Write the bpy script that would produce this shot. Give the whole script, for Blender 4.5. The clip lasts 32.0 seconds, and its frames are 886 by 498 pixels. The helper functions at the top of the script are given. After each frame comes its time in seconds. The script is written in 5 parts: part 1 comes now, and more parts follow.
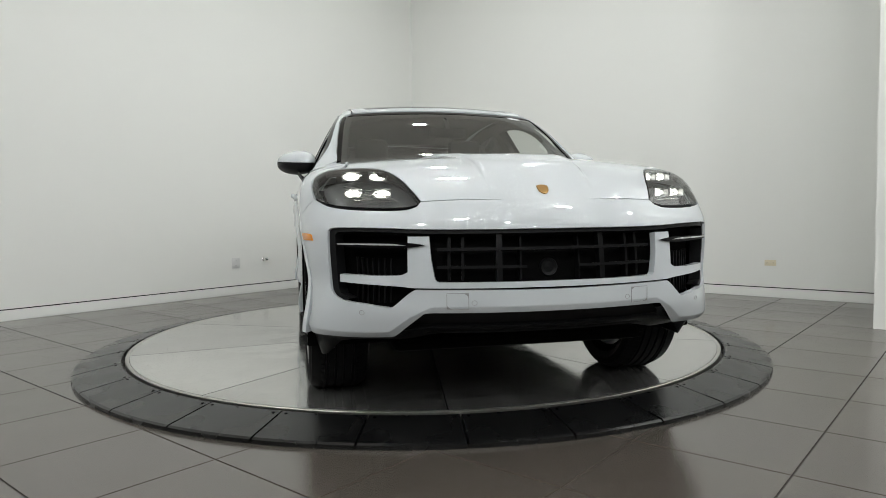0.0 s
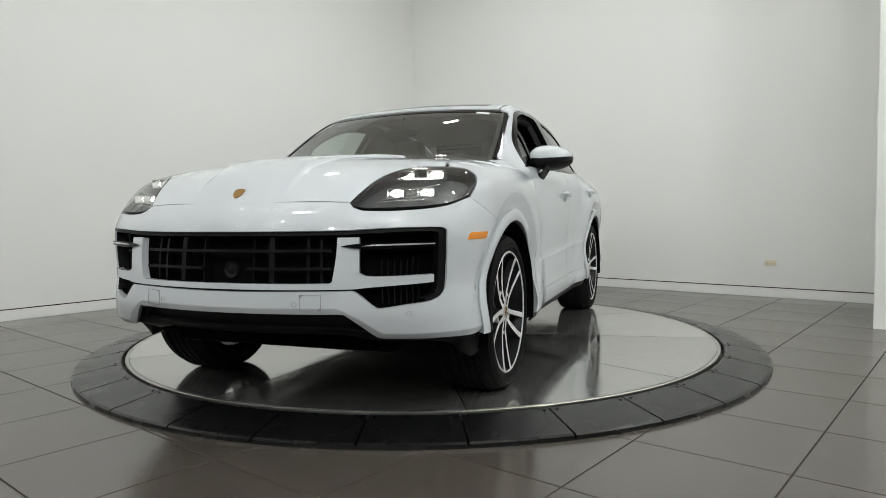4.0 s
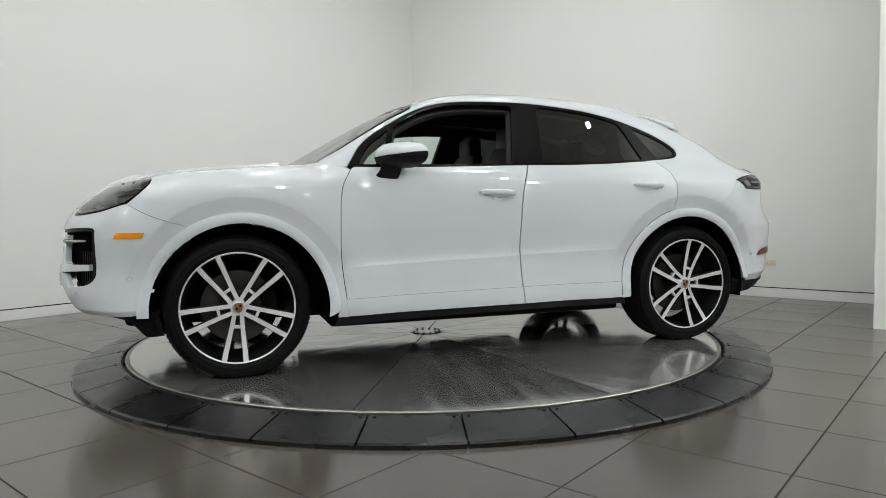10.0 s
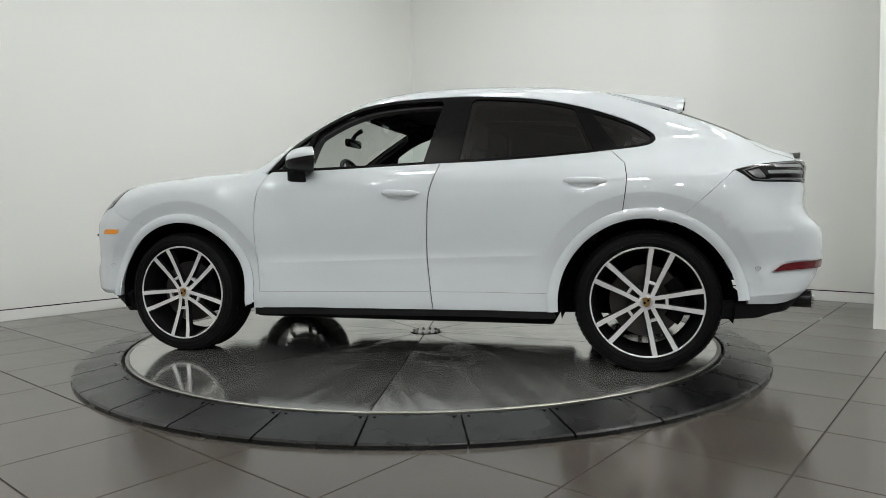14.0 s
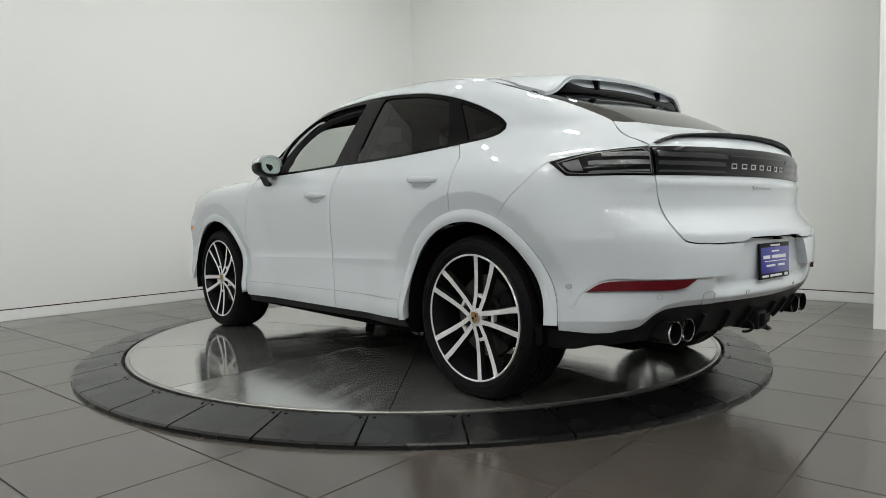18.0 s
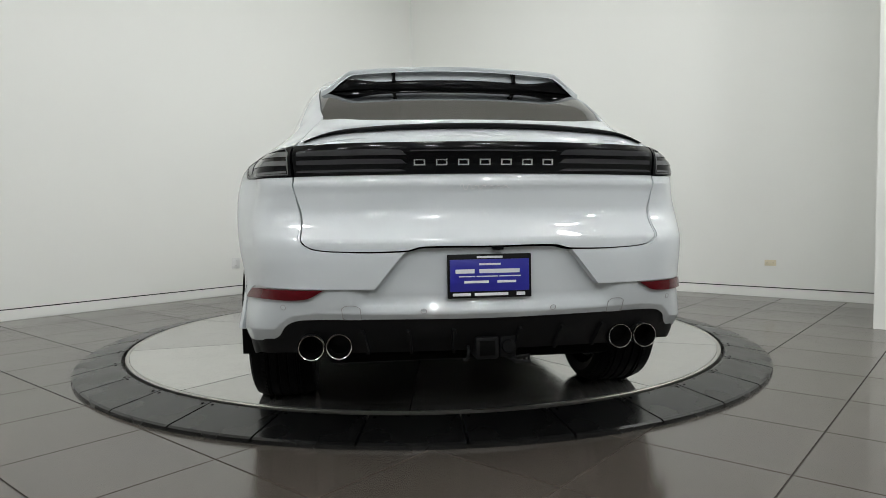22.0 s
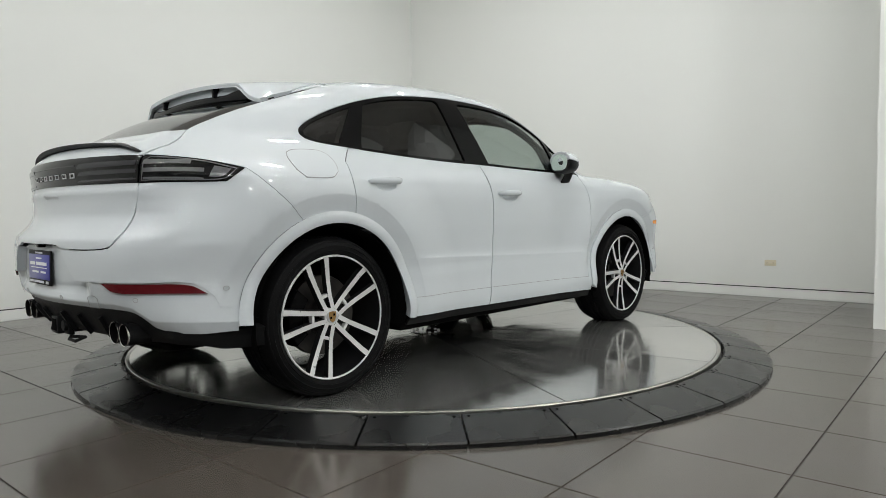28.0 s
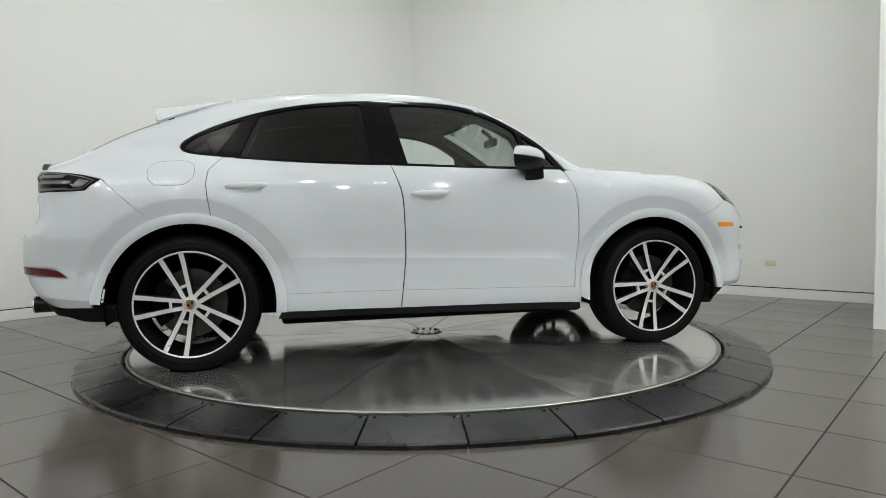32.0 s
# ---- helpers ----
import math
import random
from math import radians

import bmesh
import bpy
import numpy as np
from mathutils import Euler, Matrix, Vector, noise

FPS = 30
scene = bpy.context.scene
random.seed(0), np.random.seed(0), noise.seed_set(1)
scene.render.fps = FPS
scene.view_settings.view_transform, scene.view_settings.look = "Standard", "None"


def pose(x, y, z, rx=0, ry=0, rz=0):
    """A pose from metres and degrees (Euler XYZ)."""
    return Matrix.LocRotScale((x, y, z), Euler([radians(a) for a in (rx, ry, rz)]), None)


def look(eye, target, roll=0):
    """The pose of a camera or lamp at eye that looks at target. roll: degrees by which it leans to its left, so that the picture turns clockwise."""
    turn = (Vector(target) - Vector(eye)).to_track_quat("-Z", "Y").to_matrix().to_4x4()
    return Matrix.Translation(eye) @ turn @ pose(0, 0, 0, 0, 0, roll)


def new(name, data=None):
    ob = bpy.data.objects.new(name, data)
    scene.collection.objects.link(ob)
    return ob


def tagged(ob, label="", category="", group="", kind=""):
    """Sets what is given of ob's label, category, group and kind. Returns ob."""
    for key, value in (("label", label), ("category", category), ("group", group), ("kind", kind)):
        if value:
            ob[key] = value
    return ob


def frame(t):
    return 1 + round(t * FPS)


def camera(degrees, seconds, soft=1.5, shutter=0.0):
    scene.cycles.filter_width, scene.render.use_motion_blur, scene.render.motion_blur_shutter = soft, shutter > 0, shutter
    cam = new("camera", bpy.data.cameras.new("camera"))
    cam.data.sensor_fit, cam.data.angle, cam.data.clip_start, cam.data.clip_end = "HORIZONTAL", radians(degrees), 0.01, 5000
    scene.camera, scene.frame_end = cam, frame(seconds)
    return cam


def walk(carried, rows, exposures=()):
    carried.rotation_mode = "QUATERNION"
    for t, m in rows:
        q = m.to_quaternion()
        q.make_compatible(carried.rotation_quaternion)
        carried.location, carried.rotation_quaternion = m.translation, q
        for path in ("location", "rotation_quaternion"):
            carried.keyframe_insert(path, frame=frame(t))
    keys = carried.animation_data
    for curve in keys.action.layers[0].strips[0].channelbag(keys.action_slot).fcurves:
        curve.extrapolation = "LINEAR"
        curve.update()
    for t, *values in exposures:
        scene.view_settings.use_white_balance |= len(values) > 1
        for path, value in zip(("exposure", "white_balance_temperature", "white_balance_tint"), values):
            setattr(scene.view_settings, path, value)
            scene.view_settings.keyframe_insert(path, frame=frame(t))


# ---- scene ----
# ---- camera: it stands still ----
EYE = (0.0, -4.925, 0.942)
YAW, PITCH = radians(1.542), radians(-3.056)
AIM = (EYE[0] + math.sin(YAW) * math.cos(PITCH), EYE[1] + math.cos(YAW) * math.cos(PITCH), EYE[2] + math.sin(PITCH))
cam = camera(67.37, 32.0, soft=0.75)
walk(cam, [(0, look(EYE, AIM, -0.706)), (32, look(EYE, AIM, -0.706))], exposures=[(0, -0.06, 6500, 10), (32, -0.06, 6500, 10)])

# ---- the room's frame: u and v run along the floor tiles ----
TILE_TURN = radians(48.743)
DU = Vector((-math.sin(TILE_TURN), math.cos(TILE_TURN), 0))
DV = Vector((math.cos(TILE_TURN), math.sin(TILE_TURN), 0))
WALL_U, WALL_V, BACK_U, BACK_V, CEIL = 3.762, 4.032, -12.0, -12.0, 4.9


def uv(u, v, z=0.0):
    return DU * u + DV * v + Vector((0, 0, z))


# ---- light: the closed room is lit by its ceiling lamps ----
world = bpy.data.worlds.new("world")
scene.world = world
world.use_nodes = True
world.node_tree.nodes["Background"].inputs[0].default_value = (0.5, 0.5, 0.5, 1)
world.node_tree.nodes["Background"].inputs[1].default_value = 0.02
LAMP_U = (-8.0, -5.6, -3.4, -0.6, 1.3)
LAMP_V = (-8.0, -5.8, -3.6, -0.4, 1.6)
FAR_WATTS, NEAR_WATTS, BAR_WATTS = 24.5, 21.0, 46.0
BAR_SIZE = (.42, .11, .05)


def lamp_pose(lu, lv, z):
    """Heads far behind lean towards the display corner, those before the walls wash them, the middle four are bars."""
    lean, kind = Vector((0, 0, 0)), "bar"
    if lu < -5 or lv < -5:
        lean, kind = (DU + DV).normalized() * math.tan(radians(38)), "far"
    elif lu > 1 or lv > 1:
        lean, kind = (DU * (lu > 1) + DV * (lv > 1)).normalized() * math.tan(radians(18)), "near"
    at = uv(lu, lv, z)
    return look(at, at + (Vector((0, 0, -1)) + lean).normalized()), kind


for lu in LAMP_U:
    for lv in LAMP_V:
        m, kind = lamp_pose(lu, lv, CEIL - 0.34)
        if kind == "bar":  # the inner bars glow by their material
            continue
        data = bpy.data.lights.new("head_light", "AREA")
        data.color = (0.955, 0.98, 0.975)
        data.shape, data.size, data.size_y = "RECTANGLE", 0.22, 0.11
        data.energy = (FAR_WATTS * (0.95 if lu > -5 else 1.12)) if kind == "far" else NEAR_WATTS * (0.6 if lv < -3 else 1.1)
        lamp = new("head_light", data)
        lamp.matrix_world = m


# ---- materials ----
def material(name, color, rough=0.5, metal=0.0, coat=0.0, vary=0.06, scale=6.0, bump=0.0, bump_scale=60.0, spec=0.5, stretch=(1, 1, 1), rough_vary=0.08, each=0.0, coat_ior=1.6):
    """A principled surface with colour and gloss that vary at two scales and fine relief."""
    m = bpy.data.materials.new(name)
    m.use_nodes = True
    nt = m.node_tree
    b = nt.nodes["Principled BSDF"]
    b.inputs["Metallic"].default_value = metal
    b.inputs["Coat Weight"].default_value = coat
    b.inputs["Coat Roughness"].default_value = 0.011
    b.inputs["Coat IOR"].default_value = coat_ior
    b.inputs["Specular IOR Level"].default_value = spec
    tc = nt.nodes.new("ShaderNodeTexCoord")
    mp = nt.nodes.new("ShaderNodeMapping")
    mp.inputs["Scale"].default_value = stretch
    nt.links.new(tc.outputs["Object"], mp.inputs[0])
    n1 = nt.nodes.new("ShaderNodeTexNoise")
    n1.inputs["Scale"].default_value, n1.inputs["Detail"].default_value = scale, 6
    nt.links.new(mp.outputs[0], n1.inputs["Vector"])
    info = nt.nodes.new("ShaderNodeObjectInfo")
    add = nt.nodes.new("ShaderNodeMath")
    add.operation = "MULTIPLY_ADD"
    nt.links.new(info.outputs["Random"], add.inputs[0])
    add.inputs[1].default_value = 0.35
    nt.links.new(n1.outputs[0], add.inputs[2])
    ramp = nt.nodes.new("ShaderNodeMapRange")
    ramp.inputs[1].default_value, ramp.inputs[2].default_value = 0.25, 1.1
    ramp.inputs[3].default_value, ramp.inputs[4].default_value = 1 - vary, 1 + vary
    nt.links.new(add.outputs[0], ramp.inputs[0])
    mix = nt.nodes.new("ShaderNodeVectorMath")
    mix.operation = "SCALE"
    mix.inputs[0].default_value = color
    nt.links.new(ramp.outputs[0], mix.inputs["Scale"])
    nt.links.new(mix.outputs[0], b.inputs["Base Color"])
    rr = nt.nodes.new("ShaderNodeMapRange")
    rr.inputs[1].default_value, rr.inputs[2].default_value = 0.3, 0.7
    rr.inputs[3].default_value, rr.inputs[4].default_value = max(0.01, rough * (1 - rough_vary)), min(1, rough * (1 + rough_vary))
    nt.links.new(n1.outputs[0], rr.inputs[0])
    if each:  # every piece has a finish of its own
        er = nt.nodes.new("ShaderNodeMath")
        er.operation = "MULTIPLY_ADD"
        er.inputs[1].default_value = each
        nt.links.new(info.outputs["Random"], er.inputs[0])
        nt.links.new(rr.outputs[0], er.inputs[2])
        nt.links.new(er.outputs[0], b.inputs["Roughness"])
        add.inputs[1].default_value = 1.3
        ramp.inputs[1].default_value, ramp.inputs[2].default_value = 0.4, 1.9
    else:
        nt.links.new(rr.outputs[0], b.inputs["Roughness"])
    if bump:
        n2 = nt.nodes.new("ShaderNodeTexNoise")
        n2.inputs["Scale"].default_value, n2.inputs["Detail"].default_value = bump_scale, 4
        nt.links.new(mp.outputs[0], n2.inputs["Vector"])
        bp = nt.nodes.new("ShaderNodeBump")
        bp.inputs["Strength"].default_value, bp.inputs["Distance"].default_value = bump, 0.002
        nt.links.new(n2.outputs[0], bp.inputs["Height"])
        nt.links.new(bp.outputs[0], b.inputs["Normal"])
    return m


def glow(name, color, strength):
    m = bpy.data.materials.new(name)
    m.use_nodes = True
    b = m.node_tree.nodes["Principled BSDF"]
    b.inputs["Base Color"].default_value = (0.8, 0.8, 0.8, 1)
    b.inputs["Emission Color"].default_value = (*color, 1)
    b.inputs["Emission Strength"].default_value = strength
    return m


def glass(name, tint, rough=0.0, ior=1.45):
    """Thin pane: a tinted see-through sheet with a glossy coat."""
    m = bpy.data.materials.new(name)
    m.use_nodes = True
    nt = m.node_tree
    nt.nodes.remove(nt.nodes["Principled BSDF"])
    out = nt.nodes["Material Output"]
    tr = nt.nodes.new("ShaderNodeBsdfTransparent")
    tr.inputs[0].default_value = (*tint, 1)
    gl = nt.nodes.new("ShaderNodeBsdfGlossy")
    gl.inputs["Roughness"].default_value = rough
    lw = nt.nodes.new("ShaderNodeLayerWeight")
    pw = nt.nodes.new("ShaderNodeMath")
    pw.operation = "POWER"
    pw.inputs[1].default_value = 4.0
    nt.links.new(lw.outputs["Facing"], pw.inputs[0])
    ma = nt.nodes.new("ShaderNodeMath")
    ma.operation = "MULTIPLY_ADD"
    r0 = ((ior - 1) / (ior + 1)) ** 2 * 2
    ma.inputs[1].default_value, ma.inputs[2].default_value = 1 - r0, r0
    nt.links.new(pw.outputs[0], ma.inputs[0])
    mx = nt.nodes.new("ShaderNodeMixShader")
    nt.links.new(ma.outputs[0], mx.inputs[0])
    nt.links.new(tr.outputs[0], mx.inputs[1])
    nt.links.new(gl.outputs[0], mx.inputs[2])
    nt.links.new(mx.outputs[0], out.inputs[0])
    return m


M_WALL = material("wall_paint", (.80, .81, .78), .75, vary=.015, scale=.7, bump=.05, bump_scale=240, spec=.25)
M_CEIL = material("ceiling_paint", (.80, .765, .725), .9, vary=.03, scale=1.2)
M_BASE = material("baseboard_paint", (.82, .83, .80), .5, vary=.02, scale=2)
M_TILE = material("floor_tile_grey", (.080, .0685, .058), .20, vary=.10, scale=1.6, bump=.04, bump_scale=38, rough_vary=.3, spec=1.0)
M_GROUT = material("grout_dark", (.045, .042, .04), .85, vary=.15, scale=30)
M_STEEL_EDGE = material("bright_steel_edge", (.50, .49, .46), .38, metal=1, vary=.12, scale=20)
M_RUBBER = material("black_rubber_ramp", (.0068, .0069, .0070), .27, vary=.2, scale=4, bump=.05, bump_scale=220, rough_vary=.15, spec=.5)
M_SEAM = material("grey_joint", (.30, .30, .305), .7, vary=.1, spec=.1)
M_DARK = material("dark_gap", (.003, .003, .003), .8, vary=.1, spec=.05)
M_PAINT = material("white_car_paint", (.600, .638, .662), .6, coat=1.0, vary=.008, scale=1.5, spec=.02, coat_ior=1.72)
M_BLACK = material("black_textured_plastic", (.0075, .0077, .0082), .46, spec=.14, vary=.12, scale=20, bump=.15, bump_scale=400)
M_GLOSS = material("gloss_black_trim", (.004, .004, .0045), .06, spec=.13, vary=.05)
M_GRILLE = material("satin_black_grille", (.0065, .0065, .007), .38, vary=.1, spec=.15)
M_TYRE = material("tyre_rubber", (.0045, .0045, .0048), .62, spec=.10, vary=.15, scale=14, bump=.2, bump_scale=120)
M_RIM = material("machined_silver_rim", (.80, .80, .795), .34, metal=.4, vary=.04, scale=30, rough_vary=.2)
M_RIMB = material("rim_gloss_black", (.008, .008, .0085), .3, spec=.22, vary=.1)
M_DISC = material("brake_disc_steel", (.085, .080, .076), .42, metal=1, vary=.12, scale=40)
M_MIRROR = material("mirror_glass", (.62, .67, .66), .03, metal=1, vary=.02)
M_CHROME = material("chrome", (.86, .86, .85), .08, metal=1, vary=.02)
M_SILVER = material("satin_silver", (.66, .66, .67), .28, metal=.75, vary=.04)
M_GOLD = material("gold_enamel", (.42, .25, .09), .3, metal=.8, vary=.15, scale=60)
M_AMBER = material("amber_lens", (.86, .29, .008), .25, coat=.4, spec=.3, vary=.05)
M_RED = material("red_reflector", (.10, .004, .008), .2, coat=.1, spec=.3, vary=.2, scale=60)
M_LAMPIN = material("lamp_chrome_inside", (.23, .238, .238), .25, metal=.4, vary=.1, scale=30)
M_TAILIN = material("tail_lamp_smoke", (.004, .0043, .005), .1, vary=.2, scale=10, spec=.22)
M_TAILBAR = material("tail_light_guide", (.040, .040, .044), .15, coat=.15, vary=.08, scale=20, spec=.3)
M_TAILSIDE = material("tail_lens_grey", (.11, .112, .118), .15, coat=.2, vary=.1, scale=30)
M_LEATHER = material("black_leather", (.02, .02, .021), .5, vary=.12, scale=20, bump=.2, bump_scale=220)
M_CLOTH = material("dark_headliner", (.03, .03, .031), .95, vary=.1, scale=40)
M_BLUE = material("blue_plate_print", (.022, .024, .30), .3, coat=.3, vary=.05)
M_WHITEINK = material("white_print", (.75, .76, .78), .5, vary=.02)
M_IVORY = material("ivory_plastic", (.72, .66, .50), .4, vary=.04)
M_HOUSING = material("lamp_housing_white", (.7, .7, .68), .5, vary=.05)
M_LED = glow("headlamp_led", (1.0, .98, .88), 8)
M_BAR = glow("ceiling_led_bar", (.955, .98, .975), BAR_WATTS / (math.pi * 2 * (BAR_SIZE[0] * BAR_SIZE[1] + BAR_SIZE[0] * BAR_SIZE[2] + BAR_SIZE[1] * BAR_SIZE[2])))
G_CLEAR = glass("clear_glass", (.78, .87, .84))
G_SCREEN = glass("windscreen_glass", (.74, .78, .75), ior=1.95)
G_TINT = glass("tinted_glass", (.035, .036, .038), ior=1.35)
G_REAR = glass("rear_window_glass", (.05, .052, .055), ior=1.95)


def worn_steel():
    """Polished plate with brushed streaks, dried smears and dark wet-looking stains round the middle."""
    m = material("worn_steel_plate", (.66, .655, .63), .07, metal=1.0, vary=.24, scale=.8, bump=.02, bump_scale=90, rough_vary=.7, each=.09)
    nt = m.node_tree
    b = nt.nodes["Principled BSDF"]
    add = lambda kind: nt.nodes.new(kind)
    tc, info = add("ShaderNodeTexCoord"), add("ShaderNodeObjectInfo")
    shift = add("ShaderNodeVectorMath")
    shift.operation = "MULTIPLY_ADD"
    shift.inputs[1].default_value = (17.3, 9.1, 5.7)
    nt.links.new(info.outputs["Random"], shift.inputs[0])
    nt.links.new(tc.outputs["Object"], shift.inputs[2])

    def noise(scale, detail, warp, stretch=(1, 1, 1)):
        mp, n = add("ShaderNodeMapping"), add("ShaderNodeTexNoise")
        mp.inputs["Scale"].default_value = stretch
        nt.links.new(shift.outputs[0], mp.inputs[0])
        nt.links.new(mp.outputs[0], n.inputs["Vector"])
        n.inputs["Scale"].default_value, n.inputs["Detail"].default_value, n.inputs["Distortion"].default_value = scale, detail, warp
        return n.outputs[0]

    def ramp(value, a, c, lo, hi):
        r = add("ShaderNodeMapRange")
        for k, v in zip((1, 2, 3, 4), (a, c, lo, hi)):
            r.inputs[k].default_value = v
        nt.links.new(value, r.inputs[0])
        return r.outputs[0]

    def maths(op, p, q):
        n = add("ShaderNodeMath")
        n.operation = op
        for k, v in enumerate((p, q)):
            if isinstance(v, (int, float)):
                n.inputs[k].default_value = v
            else:
                nt.links.new(v, n.inputs[k])
        return n.outputs[0]

    length = add("ShaderNodeVectorMath")
    length.operation = "LENGTH"
    nt.links.new(tc.outputs["Object"], length.inputs[0])
    stain = maths("MULTIPLY", ramp(noise(2.6, 9, 1.2), .50, .56, 0, 1), ramp(length.outputs["Value"], .85, 1.45, 1, .12))
    smear = ramp(noise(3.0, 6, .6, (.35, 5, 1)), .42, .66, 0, 1)
    base = b.inputs["Base Color"].links[0].from_socket
    shade = add("ShaderNodeVectorMath")
    shade.operation = "SCALE"
    nt.links.new(base, shade.inputs[0])
    nt.links.new(maths("MULTIPLY", ramp(stain, 0, 1, 1.0, .6), ramp(smear, 0, 1, .95, 1.03)), shade.inputs["Scale"])
    nt.links.new(shade.outputs[0], b.inputs["Base Color"])
    wisps = ramp(noise(7.0, 9, 1.6, (1, 2.2, 1)), .40, .72, 0, 1)
    dust = maths("MULTIPLY", maths("ADD", maths("MULTIPLY", smear, .6), wisps), ramp(stain, 0, 1, 1.0, .15))
    nt.links.new(ramp(dust, 0, 1.6, .91, .79), b.inputs["Metallic"])
    rough = b.inputs["Roughness"].links[0].from_socket
    nt.links.new(maths("ADD", maths("MULTIPLY", rough, ramp(stain, 0, 1, 1.0, .55)), maths("MULTIPLY", smear, .05)), b.inputs["Roughness"])
    return m


M_STEEL = worn_steel()
M_OUTLET = material("outlet_white_plastic", (.66, .67, .66), .4, vary=.04)
G_LENS = glass("lamp_lens", (.88, .89, .89), ior=1.5)


# ---- mesh helpers ----
def mesh_of(bm, name, mat, smooth=None):
    me = bpy.data.meshes.new(name)
    bm.to_mesh(me)
    bm.free()
    me.materials.append(mat)
    if smooth is not None:
        me.shade_smooth()
        me.set_sharp_from_angle(angle=radians(smooth))
    return me


def part(name, bm, mat, parent=None, label="", smooth=35):
    ob = new(name, mesh_of(bm, name, mat, smooth) if isinstance(bm, bmesh.types.BMesh) else bm)
    ob.parent = parent
    return tagged(ob, label)


def box(x0, x1, y0, y1, z0, z1, bevel=0.0, bm=None, m=None):
    bm = bm or bmesh.new()
    r = bmesh.ops.create_cube(bm, size=1)
    bmesh.ops.scale(bm, vec=(x1 - x0, y1 - y0, z1 - z0), verts=r["verts"])
    bmesh.ops.translate(bm, vec=((x0 + x1) / 2, (y0 + y1) / 2, (z0 + z1) / 2), verts=r["verts"])
    if m is not None:
        bmesh.ops.transform(bm, matrix=m, verts=r["verts"])
    if bevel:
        es = {e for v in r["verts"] for e in v.link_edges}
        bmesh.ops.bevel(bm, geom=list(es), offset=bevel, segments=2, affect="EDGES", profile=.5)
    return bm


def lathe(profile, n=48, axis="Y", bm=None, m=None):
    """A body of revolution: profile rows (radius, along) turned about an axis."""
    bm = bm or bmesh.new()
    rings = []
    for r, h in profile:
        ring = []
        for i in range(n):
            a = 2 * math.pi * i / n
            c, s = r * math.cos(a), r * math.sin(a)
            co = {"Y": (c, h, s), "Z": (c, s, h), "X": (h, c, s)}[axis]
            ring.append(bm.verts.new(m @ Vector(co) if m is not None else co))
        rings.append(ring)
    for a, b in zip(rings, rings[1:]):
        for i in range(n):
            j = (i + 1) % n
            bm.faces.new((a[i], a[j], b[j], b[i]))
    bmesh.ops.recalc_face_normals(bm, faces=bm.faces)
    return bm


def tube(path, radius, n=10, bm=None):
    """A round rod along points."""
    bm = bm or bmesh.new()
    path = [Vector(q) for q in path]
    rings = []
    for i, q in enumerate(path):
        d = (path[min(i + 1, len(path) - 1)] - path[max(i - 1, 0)]).normalized()
        s = d.orthogonal().normalized() if not rings else (side - d * side.dot(d)).normalized()
        side, t = s, d.cross(s)
        rad = radius[i] if isinstance(radius, (list, tuple)) else radius
        rings.append([bm.verts.new(q + (s * math.cos(2 * math.pi * k / n) + t * math.sin(2 * math.pi * k / n)) * rad) for k in range(n)])
    for a, b in zip(rings, rings[1:]):
        for k in range(n):
            bm.faces.new((a[k], a[(k + 1) % n], b[(k + 1) % n], b[k]))
    bm.faces.new(rings[0][::-1]), bm.faces.new(rings[-1])
    bmesh.ops.recalc_face_normals(bm, faces=bm.faces)
    return bm


def loft(rings, closed=True, caps=True, bm=None):
    bm = bm or bmesh.new()
    vs = [[bm.verts.new(q) for q in r] for r in rings]
    n = len(vs[0])
    for a, b in zip(vs, vs[1:]):
        for k in range(n if closed else n - 1):
            bm.faces.new((a[k], a[(k + 1) % n], b[(k + 1) % n], b[k]))
    if caps and closed:
        bm.faces.new(vs[0][::-1]), bm.faces.new(vs[-1])
    bmesh.ops.recalc_face_normals(bm, faces=bm.faces)
    return bm


# ---- the car body as one smooth implicit form (car space: x forward, y left, z up, metres) ----
def curve(*knots):
    """A smooth function through (x, value) knots, monotone between them."""
    k = sorted(knots)
    xs, ys = np.array([a for a, _ in k], float), np.array([b for _, b in k], float)
    h, d = np.diff(xs), np.diff(ys) / np.diff(xs)
    m = np.zeros(len(xs))
    m[0], m[-1] = d[0], d[-1]
    for i in range(1, len(xs) - 1):
        if d[i - 1] * d[i] > 0:
            w1, w2 = 2 * h[i] + h[i - 1], h[i] + 2 * h[i - 1]
            m[i] = (w1 + w2) / (w1 / d[i - 1] + w2 / d[i])
    gx = np.linspace(xs[0] - 0.3, xs[-1] + 0.3, 1600)
    j = np.clip(np.searchsorted(xs, gx) - 1, 0, len(h) - 1)
    t = (np.clip(gx, xs[0], xs[-1]) - xs[j]) / h[j]
    gy = ((2 * t**3 - 3 * t**2 + 1) * ys[j] + (t**3 - 2 * t**2 + t) * h[j] * m[j]
          + (-2 * t**3 + 3 * t**2) * ys[j + 1] + (t**3 - t**2) * h[j] * m[j + 1])
    gy += np.where(gx < xs[0], (gx - xs[0]) * m[0], 0) + np.where(gx > xs[-1], (gx - xs[-1]) * m[-1], 0)
    n = max(1, int(0.010 / (gx[1] - gx[0])))
    ker = np.hanning(2 * n + 3)[1:-1]
    gy = np.convolve(np.pad(gy, n, "reflect", reflect_type="odd"), ker / ker.sum(), "valid")
    return lambda v: np.interp(v, gx, gy)


